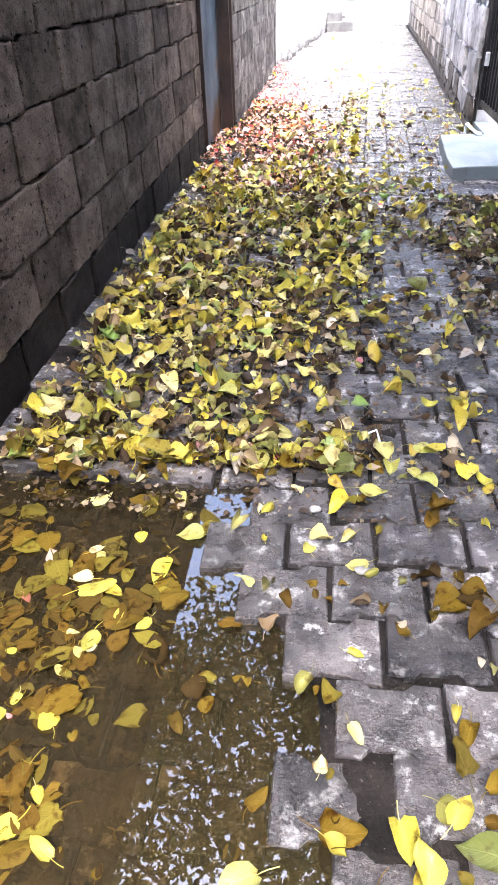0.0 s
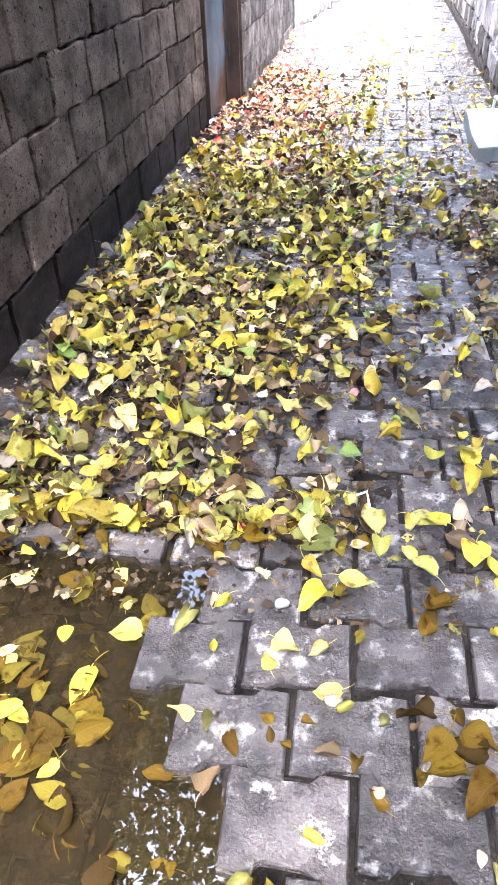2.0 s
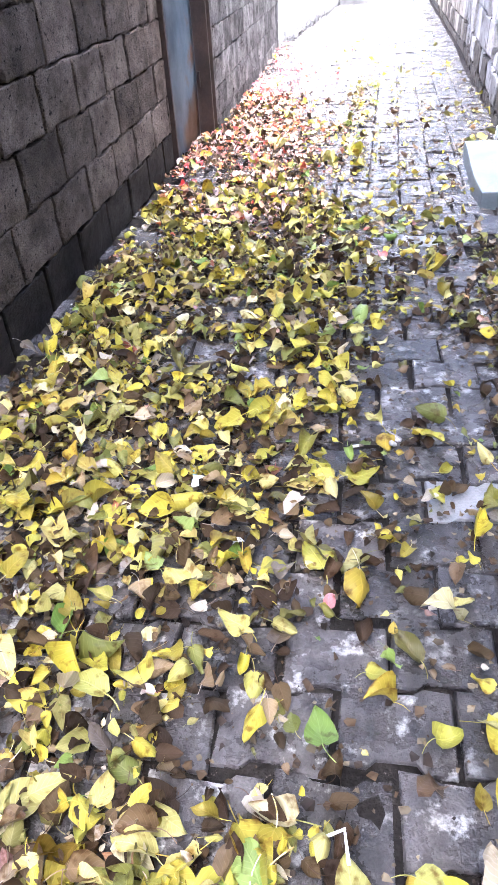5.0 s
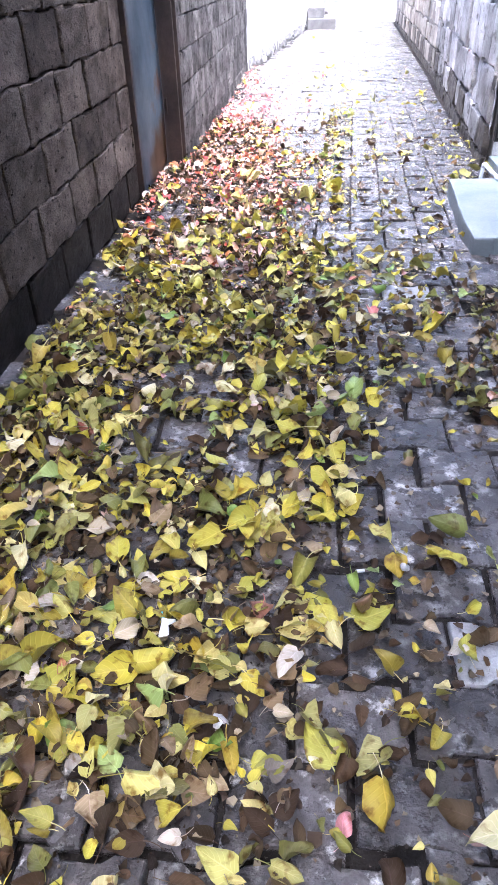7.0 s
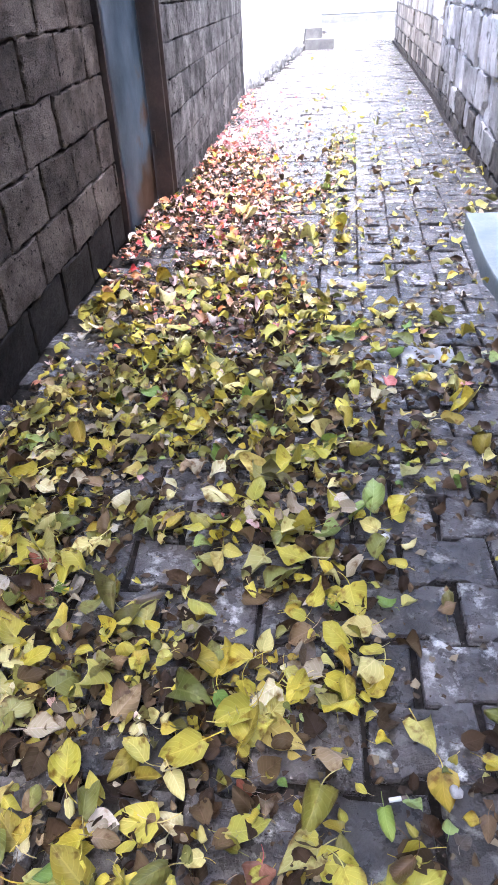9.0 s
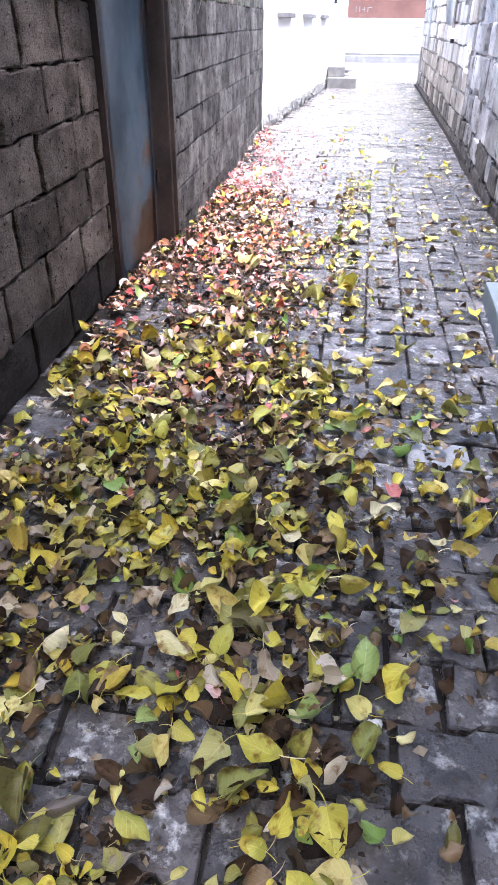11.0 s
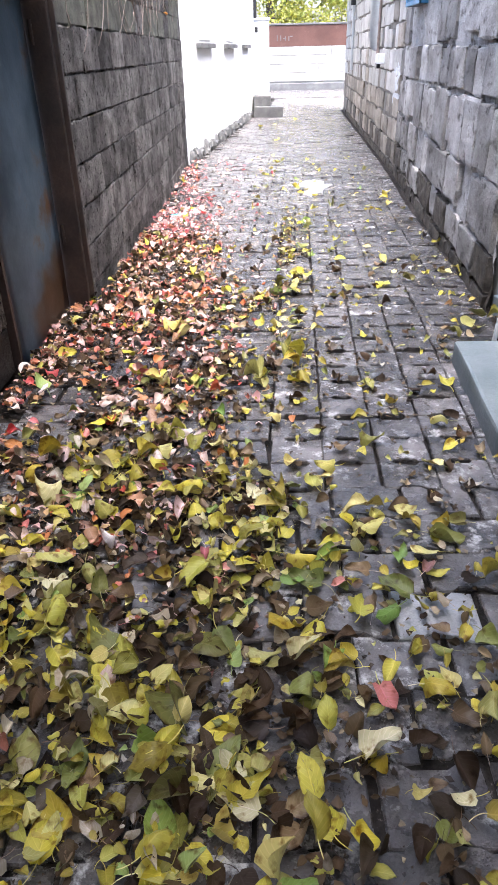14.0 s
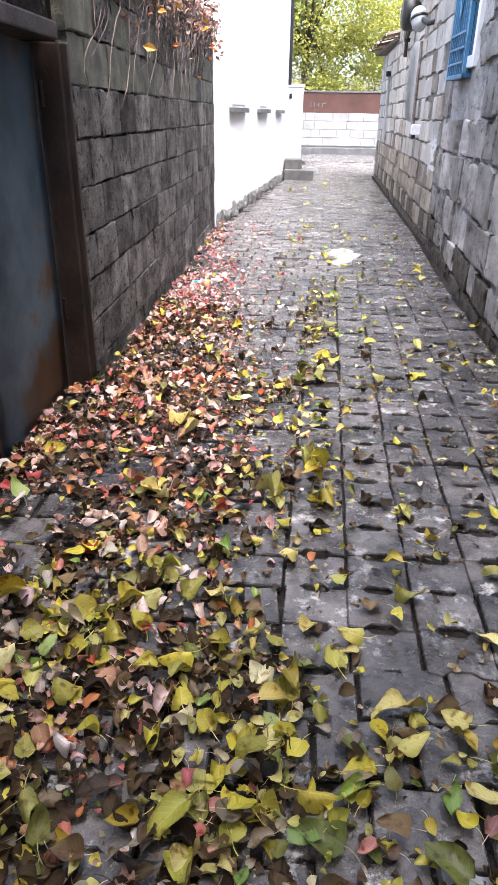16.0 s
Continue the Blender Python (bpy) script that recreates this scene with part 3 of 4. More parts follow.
for i, (x0, w, h, z) in enumerate(((0.50, 0.03, 0.18, 1.42), (0.62, 0.03, 0.16, 1.43), (0.72, 0.10, 0.03, 1.48), (0.78, 0.03, 0.14, 1.42), (0.90, 0.03, 0.14, 1.42), (0.95, 0.10, 0.03, 1.54))):
    part("scrawl", boxed((x0, 29.994, z), (x0 + w, 29.999, z + h)), M_STEP, wall_end)
road = boxed((-40, 25.6, -0.4), (40, 29.86, -0.082))
tagged(part("road", road, M_PAVER_S), "pale wet lane crossing the end of the alley", "road", kind="structure")

# ---- sheet-metal door in the left wall ----
door = thing("door_1", "dull blue sheet-metal door with rust at its foot, closed", "door", kind="structure", at=(-1.07, 5.9, 0))
bm = bmesh.new()
n = 14
rows_ = []
for j in range(n + 1):
    z = -0.10 + 1.53 * j / n
    rows_.append([bm.verts.new((0.04 + 0.010 * noise.noise((i * 0.35, z * 1.3, 2)), 0.01 + 0.83 * i / 8, z)) for i in range(9)])
for a, b in zip(rows_, rows_[1:]):
    for i in range(8):
        bm.faces.new((a[i], a[i + 1], b[i + 1], b[i]))
bmesh.ops.solidify(bm, geom=bm.faces[:], thickness=0.02)
leaf = part("door_leaf", bm, M_BLUE_DOOR, door, "dented blue-grey sheet metal", True)
part("side_frame", boxed((0.0, 0.845, -0.15), (0.150, 0.885, 1.435), 0.006), M_RUST_DARKENED, door, "brown steel post, darkened for the lintel's shade")
part("side_frame", boxed((0.10, 0.885, -0.15), (0.172, 0.915, 1.435), 0.006), M_RUST_DARKENED, door)
part("side_frame", boxed((-0.06, -0.018, -0.15), (0.05, 0.008, 1.435), 0.004), M_RUST_DARKENED, door)
part("lintel", boxed((-0.12, -0.25, 1.437), (0.17, 0.80, 1.50), 0.008), M_RUST_DARKENED, door, "dark weathered timber lintel")
for z in (0.3, 1.2):
    part("hinge", tubed([(0.065, 0.835, z), (0.065, 0.835, z + 0.10)], 0.010), M_RUST_DARKENED, door)

# ---- threshold slab and iron gate ----
slab = thing("threshold_slab", "pale grey concrete slab with a chipped edge before the gate", "slab", at=(0.87, 4.86, 0))
bm = boxed((0, 0, -0.09), (0.40, 1.07, 0.058), 0.012)
bmesh.ops.subdivide_edges(bm, edges=bm.edges[:], cuts=3, use_grid_fill=True)
for v in bm.verts:
    q = noise.noise(v.co * 9)
    v.co += Vector((-0.07 * (1.07 - v.co.y) / 1.07 * (1 - v.co.x / 0.40) + 0.006 * q, 0.004 * q, 0.003 * q))
    if v.co.x < 0.02 and v.co.y < 0.03:
        v.co += Vector((0.03, 0.03, -0.015))
part("slab_body", bm, M_CONCRETE, slab)
gate = thing("door_2", "black iron bar gate standing closed in the wall", "gate", kind="structure", at=(1.275, 4.5, 0.055))
part("sill", boxed((-0.02, 0.02, -0.2), (0.10, 2.14, -0.03), 0.006), M_CONCRETE, gate, "pale concrete gate sill")
part("bottom_rail", boxed((0, 0.03, 0.10), (0.04, 2.13, 0.15), 0.004), M_IRON, gate)
part("top_rail", boxed((0, 0.03, 2.0), (0.04, 2.13, 2.05), 0.004), M_IRON, gate)
for y in (0.03, 2.09):
    part("gate_post", boxed((-0.012, y, 0.07), (0.05, y + 0.05, 2.08), 0.004), M_IRON, gate)
bar = finish("bar", boxed((0.008, -0.008, 0.15), (0.024, 0.008, 2.0), 0.002, 1), M_IRON)
for i in range(18):
    ob = new("bar", bar)
    ob.parent, ob.location = gate, (0, 0.17 + 0.11 * i, 0)
part("backing_sheet", boxed((0.05, 0.03, 0.08), (0.056, 2.13, 2.05)), M_IRON, gate)
part("latch", boxed((-0.03, 1.95, 0.42), (0.0, 2.01, 0.52), 0.008), M_PIPE, gate)
spout = thing("pipe_stub", "short off-white plastic pipe stub at the slab beside the gate", "pipe", at=(1.13, 5.93, -0.04))
part("tube", tubed([(-0.035, 0.10, 0.150), (-0.01, 0.0, 0.130), (0.012, -0.06, 0.114)], 0.012, 12), M_OFFWHITE, spout, smooth=True)
part("elbow", tubed([(0.008, -0.05, 0.117), (0.02, -0.078, 0.112), (0.05, -0.085, 0.112)], 0.0145, 12), M_OFFWHITE, spout, smooth=True)
part("socket", tubed([(-0.042, 0.112, 0.143), (-0.035, 0.10, 0.150), (-0.032, 0.088, 0.150)], 0.015, 12), M_OFFWHITE, spout, smooth=True)
part("leg", tubed([(-0.042, 0.11, 0.143), (-0.055, 0.11, -0.05)], 0.011, 10), M_PIPE, spout, smooth=True)

# ---- fittings on the right wall ----
RX = line_right(10.03)
grille = thing("window_grille", "blue-painted steel basket grille over a small window", "grille", at=(RX, 10.03, 1.478))
grille.scale = (1.09,) * 3
DX, GY, GZ = -0.11, 0.60, 0.98
for (a, b) in (((DX, 0, 0), (DX + 0.02, GY, 0.03)), ((DX, 0, GZ), (DX + 0.02, GY, GZ + 0.03)), ((DX, 0, 0), (0.02, 0.03, 0.03)), ((DX, GY - 0.03, 0), (0.02, GY, 0.03)),
               ((DX, 0, 0.03), (DX + 0.03, 0.03, GZ)), ((DX, GY - 0.03, 0.03), (DX + 0.03, GY, GZ)), ((DX, 0, GZ), (0.02, 0.03, GZ + 0.03)), ((DX, GY - 0.03, GZ), (0.02, GY, GZ + 0.03))):
    part("frame_bar", boxed(a, b, 0.003, 1), M_BLUE, grille)
for i in range(1, 9):
    y = GY * i / 9
    part("upright", boxed((DX + 0.004, y - 0.006, 0.03), (DX + 0.016, y + 0.006, GZ)), M_BLUE, grille)
for z in (0.10, 0.20, 0.30, 0.72, 0.84):
    part("crossbar", boxed((DX - 0.006, 0.03, z), (DX + 0.004, GY - 0.03, z + 0.014)), M_BLUE, grille)
for k in (-1, 1):
    part("ornament", tubed([(DX - 0.004, GY / 2, 0.42), (DX - 0.004, GY / 2 + 0.16 * k, 0.72)], 0.007, 6), M_BLUE, grille)
    part("ornament", tubed([(DX - 0.004, GY / 2, 0.60), (DX - 0.004, GY / 2 + 0.13 * k, 0.84)], 0.007, 6), M_BLUE, grille)
for x in (-0.065, -0.085):
    for y in (0.012, GY - 0.018):
        part("side_bar", boxed((x - 0.006, y - 0.006, 0.03), (x + 0.006, y + 0.006, GZ)), M_BLUE, grille)
part("tray", boxed((DX + 0.02, 0.03, 0.0), (0.0, GY - 0.03, 0.012)), M_IRON, grille, "dark tray under the basket")
win = thing("window_1", "small white-framed window behind a blue grille", "window", kind="structure", at=(RX - 0.064, 9.79, 1.545))
win.scale = (1.08,) * 3
part("pane", boxed((0.0, 0.08, 0.08), (0.012, 0.72, 0.95)), M_GLASS, win)
for a, b in (((-0.03, 0, 0), (0.03, 0.08, 1.0)), ((-0.03, 0.72, 0), (0.03, 0.80, 1.0)), ((-0.03, 0.08, 0), (0.03, 0.72, 0.08)), ((-0.03, 0.08, 0.95), (0.03, 0.72, 1.0))):
    part("window_frame", boxed(a, b, 0.004), M_OFFWHITE, win)
part("stay", tubed([(-0.05, 0.16, 0.42), (0.03, -0.06, 0.42)], 0.009, 6), M_IRON, win)

cover = thing("cable_cover", "long grey plastic cable cover fixed upright on the wall", "cable cover", at=(line_right(13.90) - 0.072, 13.90, 1.118))
cover.scale = (1.20,) * 3
bm = bmesh.new()
prof = [(-0.02, -0.13), (-0.09, -0.11), (-0.13, 0.0), (-0.09, 0.11), (-0.02, 0.13)]
rings = []
for z, k in ((0.0, 0.45), (0.04, 0.7), (0.13, 0.82), (0.4, 0.82), (0.66, 0.82), (0.75, 0.7), (0.79, 0.4)):
    rings.append([bm.verts.new((x * k, y * k, z)) for x, y in prof])
for a, b in zip(rings, rings[1:]):
    for i in range(4):
        bm.faces.new((a[i], a[i + 1], b[i + 1], b[i]))
bmesh.ops.solidify(bm, geom=bm.faces[:], thickness=0.008)
part("shell", bm, M_PIPE, cover, smooth=True)
part("edge_pipe", tubed([(-0.02, -0.13, -0.02), (-0.02, -0.13, 0.78)], 0.014), M_TWIG, cover)
jb = thing("junction_box", "small white junction box on the stone wall", "box", at=(line_right(13.06) - 0.071, 13.06, 0.977))
jb.scale = (1.18,) * 3
part("body", boxed((-0.07, 0, 0), (0.02, 0.13, 0.10), 0.008), M_OFFWHITE, jb)
part("lid", boxed((-0.08, 0.01, 0.01), (-0.07, 0.12, 0.09), 0.004), M_PAPER, jb)
part("grommet", tubed([(-0.05, 0.08, -0.04), (-0.05, 0.08, 0.0)], 0.02), M_BLACK, jb)
lamp = thing("wall_lamp", "grey lamp head on a black bracket under the eaves, unlit", "lamp", at=(line_right(13.17) - 0.059, 13.17, 2.126))
lamp.scale = (1.18,) * 3
part("bracket", tubed([(0.04, -0.25, 0.06), (-0.06, -0.16, 0.03), (-0.12, 0.0, 0.10)], 0.022), M_BLACK, lamp)
part("arm_plate", boxed((0.0, -0.42, 0.0), (0.04, -0.14, 0.16), 0.008), M_BLACK, lamp)
tilt = [(-0.11, -0.02, 0.0), (-0.12, 0.0, 0.03), (-0.13, 0.03, 0.10), (-0.14, 0.05, 0.16), (-0.15, 0.06, 0.19)]
part("lens", tubed(tilt, [0.045, 0.075, 0.085, 0.075, 0.045], 16), M_PIPE, lamp, "grey-white lamp bowl", True)
part("band", tubed([(-0.128, 0.025, 0.085), (-0.134, 0.035, 0.11)], 0.089, 16), M_BLACK, lamp, smooth=True)

drum = thing("black_drum", "black round housing under the eaves", "housing", at=(line_right(14.80) - 0.244, 14.80, 2.447))
drum.scale = (1.22,) * 3
part("shell", tubed([(0.18, 0, 0), (0.02, 0, 0.02), (-0.03, 0, 0.02)], [0.15, 0.17, 0.13], 18), M_BLACK, drum, smooth=True)
mast = thing("cable_mast", "thin dark steel cable mast against the stone wall", "mast", at=(line_right(15.50) - 0.111, 15.50, 1.993))
mast.scale = (1.24,) * 3
part("pole", tubed([(0, 0, 0), (-0.01, -0.03, 0.6), (0, -0.06, 1.4)], 0.022), M_RUST_DARKENED, mast)
part("clamp", boxed((-0.03, -0.03, 0.16), (0.07, 0.03, 0.20), 0.004), M_IRON, mast)
part("arm", tubed([(0.0, -0.02, 0.2), (-0.02, -0.3, 0.26), (0.03, -0.62, 0.30)], 0.018), M_IRON, mast)
pipe = thing("wall_pipe", "thin pale vertical pipe strapped to the stone wall", "pipe", at=(line_right(18.46) - 0.078, 18.46, 0.787))
pipe.scale = (1.30,) * 3
part("tube", tubed([(0, 0, 0), (-0.01, 0, 0.85)], 0.022), M_PIPE, pipe)
part("cap", boxed((-0.06, -0.04, 0.83), (0.03, 0.04, 0.90), 0.01), M_BLACK, pipe)

# tiled eaves of the far stone building
eaves = thing("tiled_eaves", "worn clay tile eaves along the stone building", "roof", at=(line_right(19) - 0.18, 17.27, 2.350))
part("board", boxed((0.02, 0, 0.025), (1.2, 3.68, 0.085), 0.01), M_BARK, eaves)
bm = bmesh.new()
k = 7
top, bot = [], []
for i in range(k + 1):
    a = math.pi * i / k
    top.append((0.09 * math.cos(a), 0.05 * math.sin(a)))
vs0 = [bm.verts.new((-0.10, y, z)) for y, z in top]
vs1 = [bm.verts.new((0.34, y * 0.85, z * 0.9 + 0.10)) for y, z in top]
for i in range(k):
    bm.faces.new((vs0[i], vs1[i], vs1[i + 1], vs0[i + 1]))
bmesh.ops.solidify(bm, geom=bm.faces[:], thickness=0.014)
tile = finish("tile", bm, M_TILE, True)
for j in range(19):
    for i in range(3):
        ob = new("tile", tile)
        ob.parent = eaves
        ob.location = (-0.05 + 0.34 * i + rng.uniform(-0.03, 0.03), 0.1 + 0.19 * j + rng.uniform(-0.015, 0.015), 0.085 + 0.095 * i + rng.uniform(0, 0.012))
        ob.rotation_euler = (rng.uniform(-0.06, 0.06), 0, rng.uniform(-0.08, 0.08))


# ---- trees ----
def quad_leaves(points, size, r, flat=0.0):
    """Many small folded leaves at the given places, one mesh."""
    verts, faces = [], []
    for p in points:
        s = size * r.uniform(0.6, 1.25)
        e = Euler((r.uniform(-1.3, 1.3) * (1 - flat), r.uniform(-1.3, 1.3) * (1 - flat), r.uniform(0, 6.28))).to_matrix()
        b = len(verts)
        for x, y, z in ((0, 0, 0), (0.32, 0.4, 0.1), (0.22, 0.75, 0.08), (0, 1.05, -0.1), (-0.22, 0.75, 0.08), (-0.32, 0.4, 0.1), (0, 0.5, -0.04)):
            verts.append(tuple(Vector(p) + e @ Vector((x * s, y * s, z * s))))
        faces += [(b, b + 1, b + 6), (b + 1, b + 2, b + 6), (b + 2, b + 3, b + 6), (b + 3, b + 4, b + 6), (b + 4, b + 5, b + 6), (b + 5, b, b + 6)]
    return verts, faces


def tree(label, base, height, spread, count, size, seed, stem=0.16, clumps=60, low=0.35, centre=(0, 0), limbs=14, foliage=M_CROWN):
    r = random.Random(seed)
    ob = thing("tree", label, "tree", at=base)
    top = Vector((centre[0], centre[1], height))
    bm = bmesh.new()
    tube(bm, [(0, 0, -0.2), (0.05, 0.03, height * 0.2), (centre[0] * 0.25, centre[1] * 0.25, height * 0.45)], [stem * 1.25, stem, stem * 0.75], 10)
    fork = Vector((centre[0] * 0.25, centre[1] * 0.25, height * 0.45))
    part("trunk", bm, M_BARK, ob, smooth=True)
    heads = []
    for i in range(clumps):
        a, q = r.uniform(0, 6.28), math.sqrt(r.random())
        z = height * (low + (1 - low) * r.random())
        k = 1 - 0.5 * abs((z / height - low) / (1 - low) - 0.45)
        heads.append(Vector((centre[0] + spread[0] * q * k * math.cos(a), centre[1] + spread[1] * q * k * math.sin(a), z)))
    for h in heads[:limbs]:
        mid = fork.lerp(h, 0.5) + Vector((0, 0, 0.12 * height * r.uniform(0, 1)))
        part("limb", tubed([fork, mid, h], [stem * 0.4, stem * 0.2, stem * 0.05], 5), M_BARK, ob, smooth=True)
    pts = []
    for i in range(count):
        h = r.choice(heads)
        rad = 0.22 * max(spread) * r.uniform(0.6, 1.3)
        pts.append(h + Vector((r.gauss(0, 0.5), r.gauss(0, 0.5), r.gauss(0, 0.38))) * rad)
    v, f = quad_leaves(pts, size, r)
    me = bpy.data.meshes.new("crown")
    me.from_pydata(v, [], f)
    me.materials.append(foliage)
    c = new("crown", me)
    c.parent = ob
    return ob


tree("yellow-green autumn tree rising behind the end wall", (0.3, 34.5, 0), 7.5, (4.2, 2.6), 34000, 0.14, 3, 0.2, 130, 0.2)
tree("yellow-green autumn tree behind the lane wall", (5.2, 36.5, 0), 8.0, (3.2, 2.6), 7000, 0.18, 8, 0.2, 60, 0.2)
tree("yellow-green autumn tree behind the lane wall", (-5.0, 37.5, 0), 8.5, (3.4, 2.6), 7000, 0.18, 9, 0.2, 60, 0.2)
tree("mulberry tree spreading over the alley from behind the block wall", (-2.2, 2.0, 0), 5.6, (2.2, 2.8), 20000, 0.095, 14, 0.06, 60, 0.60, (1.7, -0.2), 4, M_MULBERRY_SHADED)

# ---- dry creeper on the far left wall ----
vine = thing("dry_creeper", "tangled dry creeper with a few orange leaves over the wall top", "creeper", at=(FAR_X, 7.0, 1.95))
r = random.Random(21)
for i in range(260):
    y = r.uniform(0.1, 5.1) if i > 14 else r.uniform(1.0, 4.2)
    drop = (0.10 + 0.70 * r.random() ** 2.4) * (1.1 if y < 2.8 else 0.75)
    pts = [(-0.12, y + r.uniform(-0.2, 0.2), 0.08 + r.uniform(0, 0.06)), (0.008, y, 0.05)]
    swing, phase, drift = r.uniform(0.03, 0.15), r.uniform(0, 6.3), r.uniform(-0.7, 0.7)
    for k in range(1, 13):
        t = k / 12
        pts.append((0.012 + 0.022 * (0.5 + 0.5 * math.sin(phase + 5 * t)), y + drift * t * t + swing * math.sin(phase + (6 + i % 7) * t) + r.uniform(-0.012, 0.012), 0.05 - drop * t + 0.03 * math.sin(phase * 2 + 8 * t)))
    part("stem", tubed(pts, [0.004] * 4 + [0.003] * 4 + [0.0022] * 4 + [0.0014] * 2, 4), M_TWIG, vine)
pts = [Vector((r.uniform(0.01, 0.10), r.uniform(0.8, 5.1), 0.06 - abs(r.gauss(0, 0.25)))) for i in range(30)]
v, f = quad_leaves(pts, 0.065, r)
me = bpy.data.meshes.new("creeper_leaves")
me.from_pydata(v, [], f)
me.materials.append(M_CREEPER)
ob = tagged(new("creeper_leaves", me), kind="stuff")
ob.parent = vine
pts = [Vector((r.uniform(-0.25, 0.10), r.uniform(0.2, 5.1), 0.06 + r.gauss(0, 0.13))) for i in range(1900)]
v, f = quad_leaves(pts, 0.055, r)
me = bpy.data.meshes.new("dry_tangle")
me.from_pydata(v, [], f)
me.materials.append(M_DRY)
ob = tagged(new("dry_tangle", me), kind="stuff")
ob.parent = vine


# ---- fallen leaves ----
def leaf_shape(r, lobes=0.0):
    """Heart-shaped blade, bowed, rolled or folded at its rib, with wavy edges and a stalk; one unit long. Returns points, faces, stalk, places on the blade."""
    manner, wide, ph = r.random(), r.uniform(0.30, 0.45), r.uniform(0, 6)
    roll = r.uniform(-0.8, 1.4) if manner < 0.35 else r.uniform(1.8, 4.6)
    fold = r.uniform(0.5, 1.3) if manner > 0.85 else r.uniform(-0.15, 0.35)
    bow = r.uniform(-0.8, 1.1) if manner < 0.35 else r.uniform(-1.8, 2.6)
    twist, wave, skew = r.uniform(-1.2, 1.2), r.uniform(0.04, 0.15), r.uniform(-0.16, 0.16)
    nt, nu = 7, 3
    vs, fs, places = [], [], []
    for i in range(nt + 1):
        t = i / nt
        w = wide * math.sin(math.pi * (t * 0.95 + 0.05) ** 0.62) ** 0.8 * (0.5 if i == 0 else 1) if i < nt else 0.012
        for j in range(-nu, nu + 1):
            u = j / nu
            edge = abs(u) ** 2
            x = w * u * (1 + lobes * edge * math.sin(t * 9 + ph + 2 * u)) + skew * t * (1 - t)
            y = t - 0.07 * abs(u) * (1 - t)
            a = roll * x
            z = fold * abs(x) + (x * math.sin(a / 2) if roll > 0.3 else 0.3 * roll * x * x) + twist * x * (t - 0.4)
            x = x * (math.cos(a * 0.55) if abs(a) < 2.2 else 0.35)
            c = bow * (t - 0.45)
            y, z = 0.45 + (y - 0.45) * math.cos(c * 0.6), z + (t - 0.45) * math.sin(c) * 0.8
            z += wave * math.sin(6.5 * t + 2 * u + ph) * edge + 0.022 * math.sin(11 * t + 5 * u + ph)
            vs.append((x, y - 0.5, z))
            places.append((0.5 + 0.5 * u, t))
    k = 2 * nu + 1
    for i in range(nt):
        for j in range(2 * nu):
            a = i * k + j
            fs.append((a, a + 1, a + k + 1, a + k))
    bend = r.uniform(-0.3, 0.3)
    root = vs[nu]
    st = []
    for i in range(5):
        t = i / 4
        c = Vector((root[0] + bend * t * t, root[1] - 0.5 * t, root[2] + 0.10 * t * (1 - t)))
        st.append(((c.x - 0.013, c.y, c.z), (c.x + 0.013, c.y, c.z)))
    low = min(v[2] for v in vs)
    vs = [(x, y, z - low) for x, y, z in vs]
    stalk = [(x, y, max(0.005, z - low)) for pair in st for x, y, z in pair]
    stalk_f = [(2 * i, 2 * i + 1, 2 * i + 3, 2 * i + 2) for i in range(4)]
    return vs, fs, stalk, stalk_f, places + [(0.5, 0.0)] * len(stalk)


def put_places(me, places):
    """Stores where on its leaf each corner lies, for ribs and rims."""
    layer = me.uv_layers.new(name="leaf")
    index = np.empty(len(me.loops), dtype=np.int32)
    me.loops.foreach_get("vertex_index", index)
    layer.data.foreach_set("uv", np.asarray(places, dtype=np.float32)[index].ravel())


def column_edge(y):
    return 0.35 + 0.045 * (y - 7.5) - (0.182 if y < 6.95 else 0)


def leaf_density(x, y):
    """How thickly the alley floor is covered, 0 to 1."""
    n = noise.noise((x * 1.8, y * 1.8, 3.0)) * 0.8 + noise.noise((x * 6, y * 6, 8.0)) * 0.7
    band = smoothstep(0.32, -0.22, x) if y < 5 else smoothstep(0.25 - 0.12 * (y - 5), -0.35 - 0.08 * (y - 5), x)
    d = 0.16 - 0.10 * smoothstep(5.5, 8.5, y) + 0.76 * band
    if y > 6.6 and 0 < column_edge(y) - x < 0.22:
        d += 0.30 * smoothstep(9.6, 8.4, y)
    if y < 5.2:
        d *= smoothstep(-1.0, -0.88, x + 0.05 * noise.noise((0, y * 4, 2)))
    if y < 1.5:
        d = 0.08 + (0.80 if y < 1.12 else 0.38) * smoothstep(-0.28, -0.58, x - 0.1 * (1.5 - y))
    if y > 2.6 and x > 0.55 and y < 4.4:
        d += 0.18
    if x > 0.25 and y > 5.0:
        d *= 0.5
    if 9.5 < y:
        d *= smoothstep(15.5, 9.0, y) * 0.8 + 0.04
    return min(1, max(0.02, d * (1 + 1.5 * n)))


def is_red(x, y, r):
    p = smoothstep(4.1, 6.0, y + 1.2 * noise.noise((x * 2, y * 2, 1))) * smoothstep(0.35, -0.35, x)
    return r.random() < 0.012 + 0.9 * p or (y > 8.3 and x < -0.2 and r.random() < 0.75)


def surface(x, y):
    if y < 1.55 and dip(x, y) > 0.03:
        return WATER_Z
    heap = 0.008 * smoothstep(-0.55, -0.85, x) * smoothstep(1.4, 2.2, y)
    return 0.003 + heap + fall(y)


r = random.Random(77)
shapes = [leaf_shape(random.Random(500 + i), 0.02 if i % 3 else 0.05) for i in range(44)]
pick = {k: ([], [], []) for k in (*TONES, "under", "sunk")}


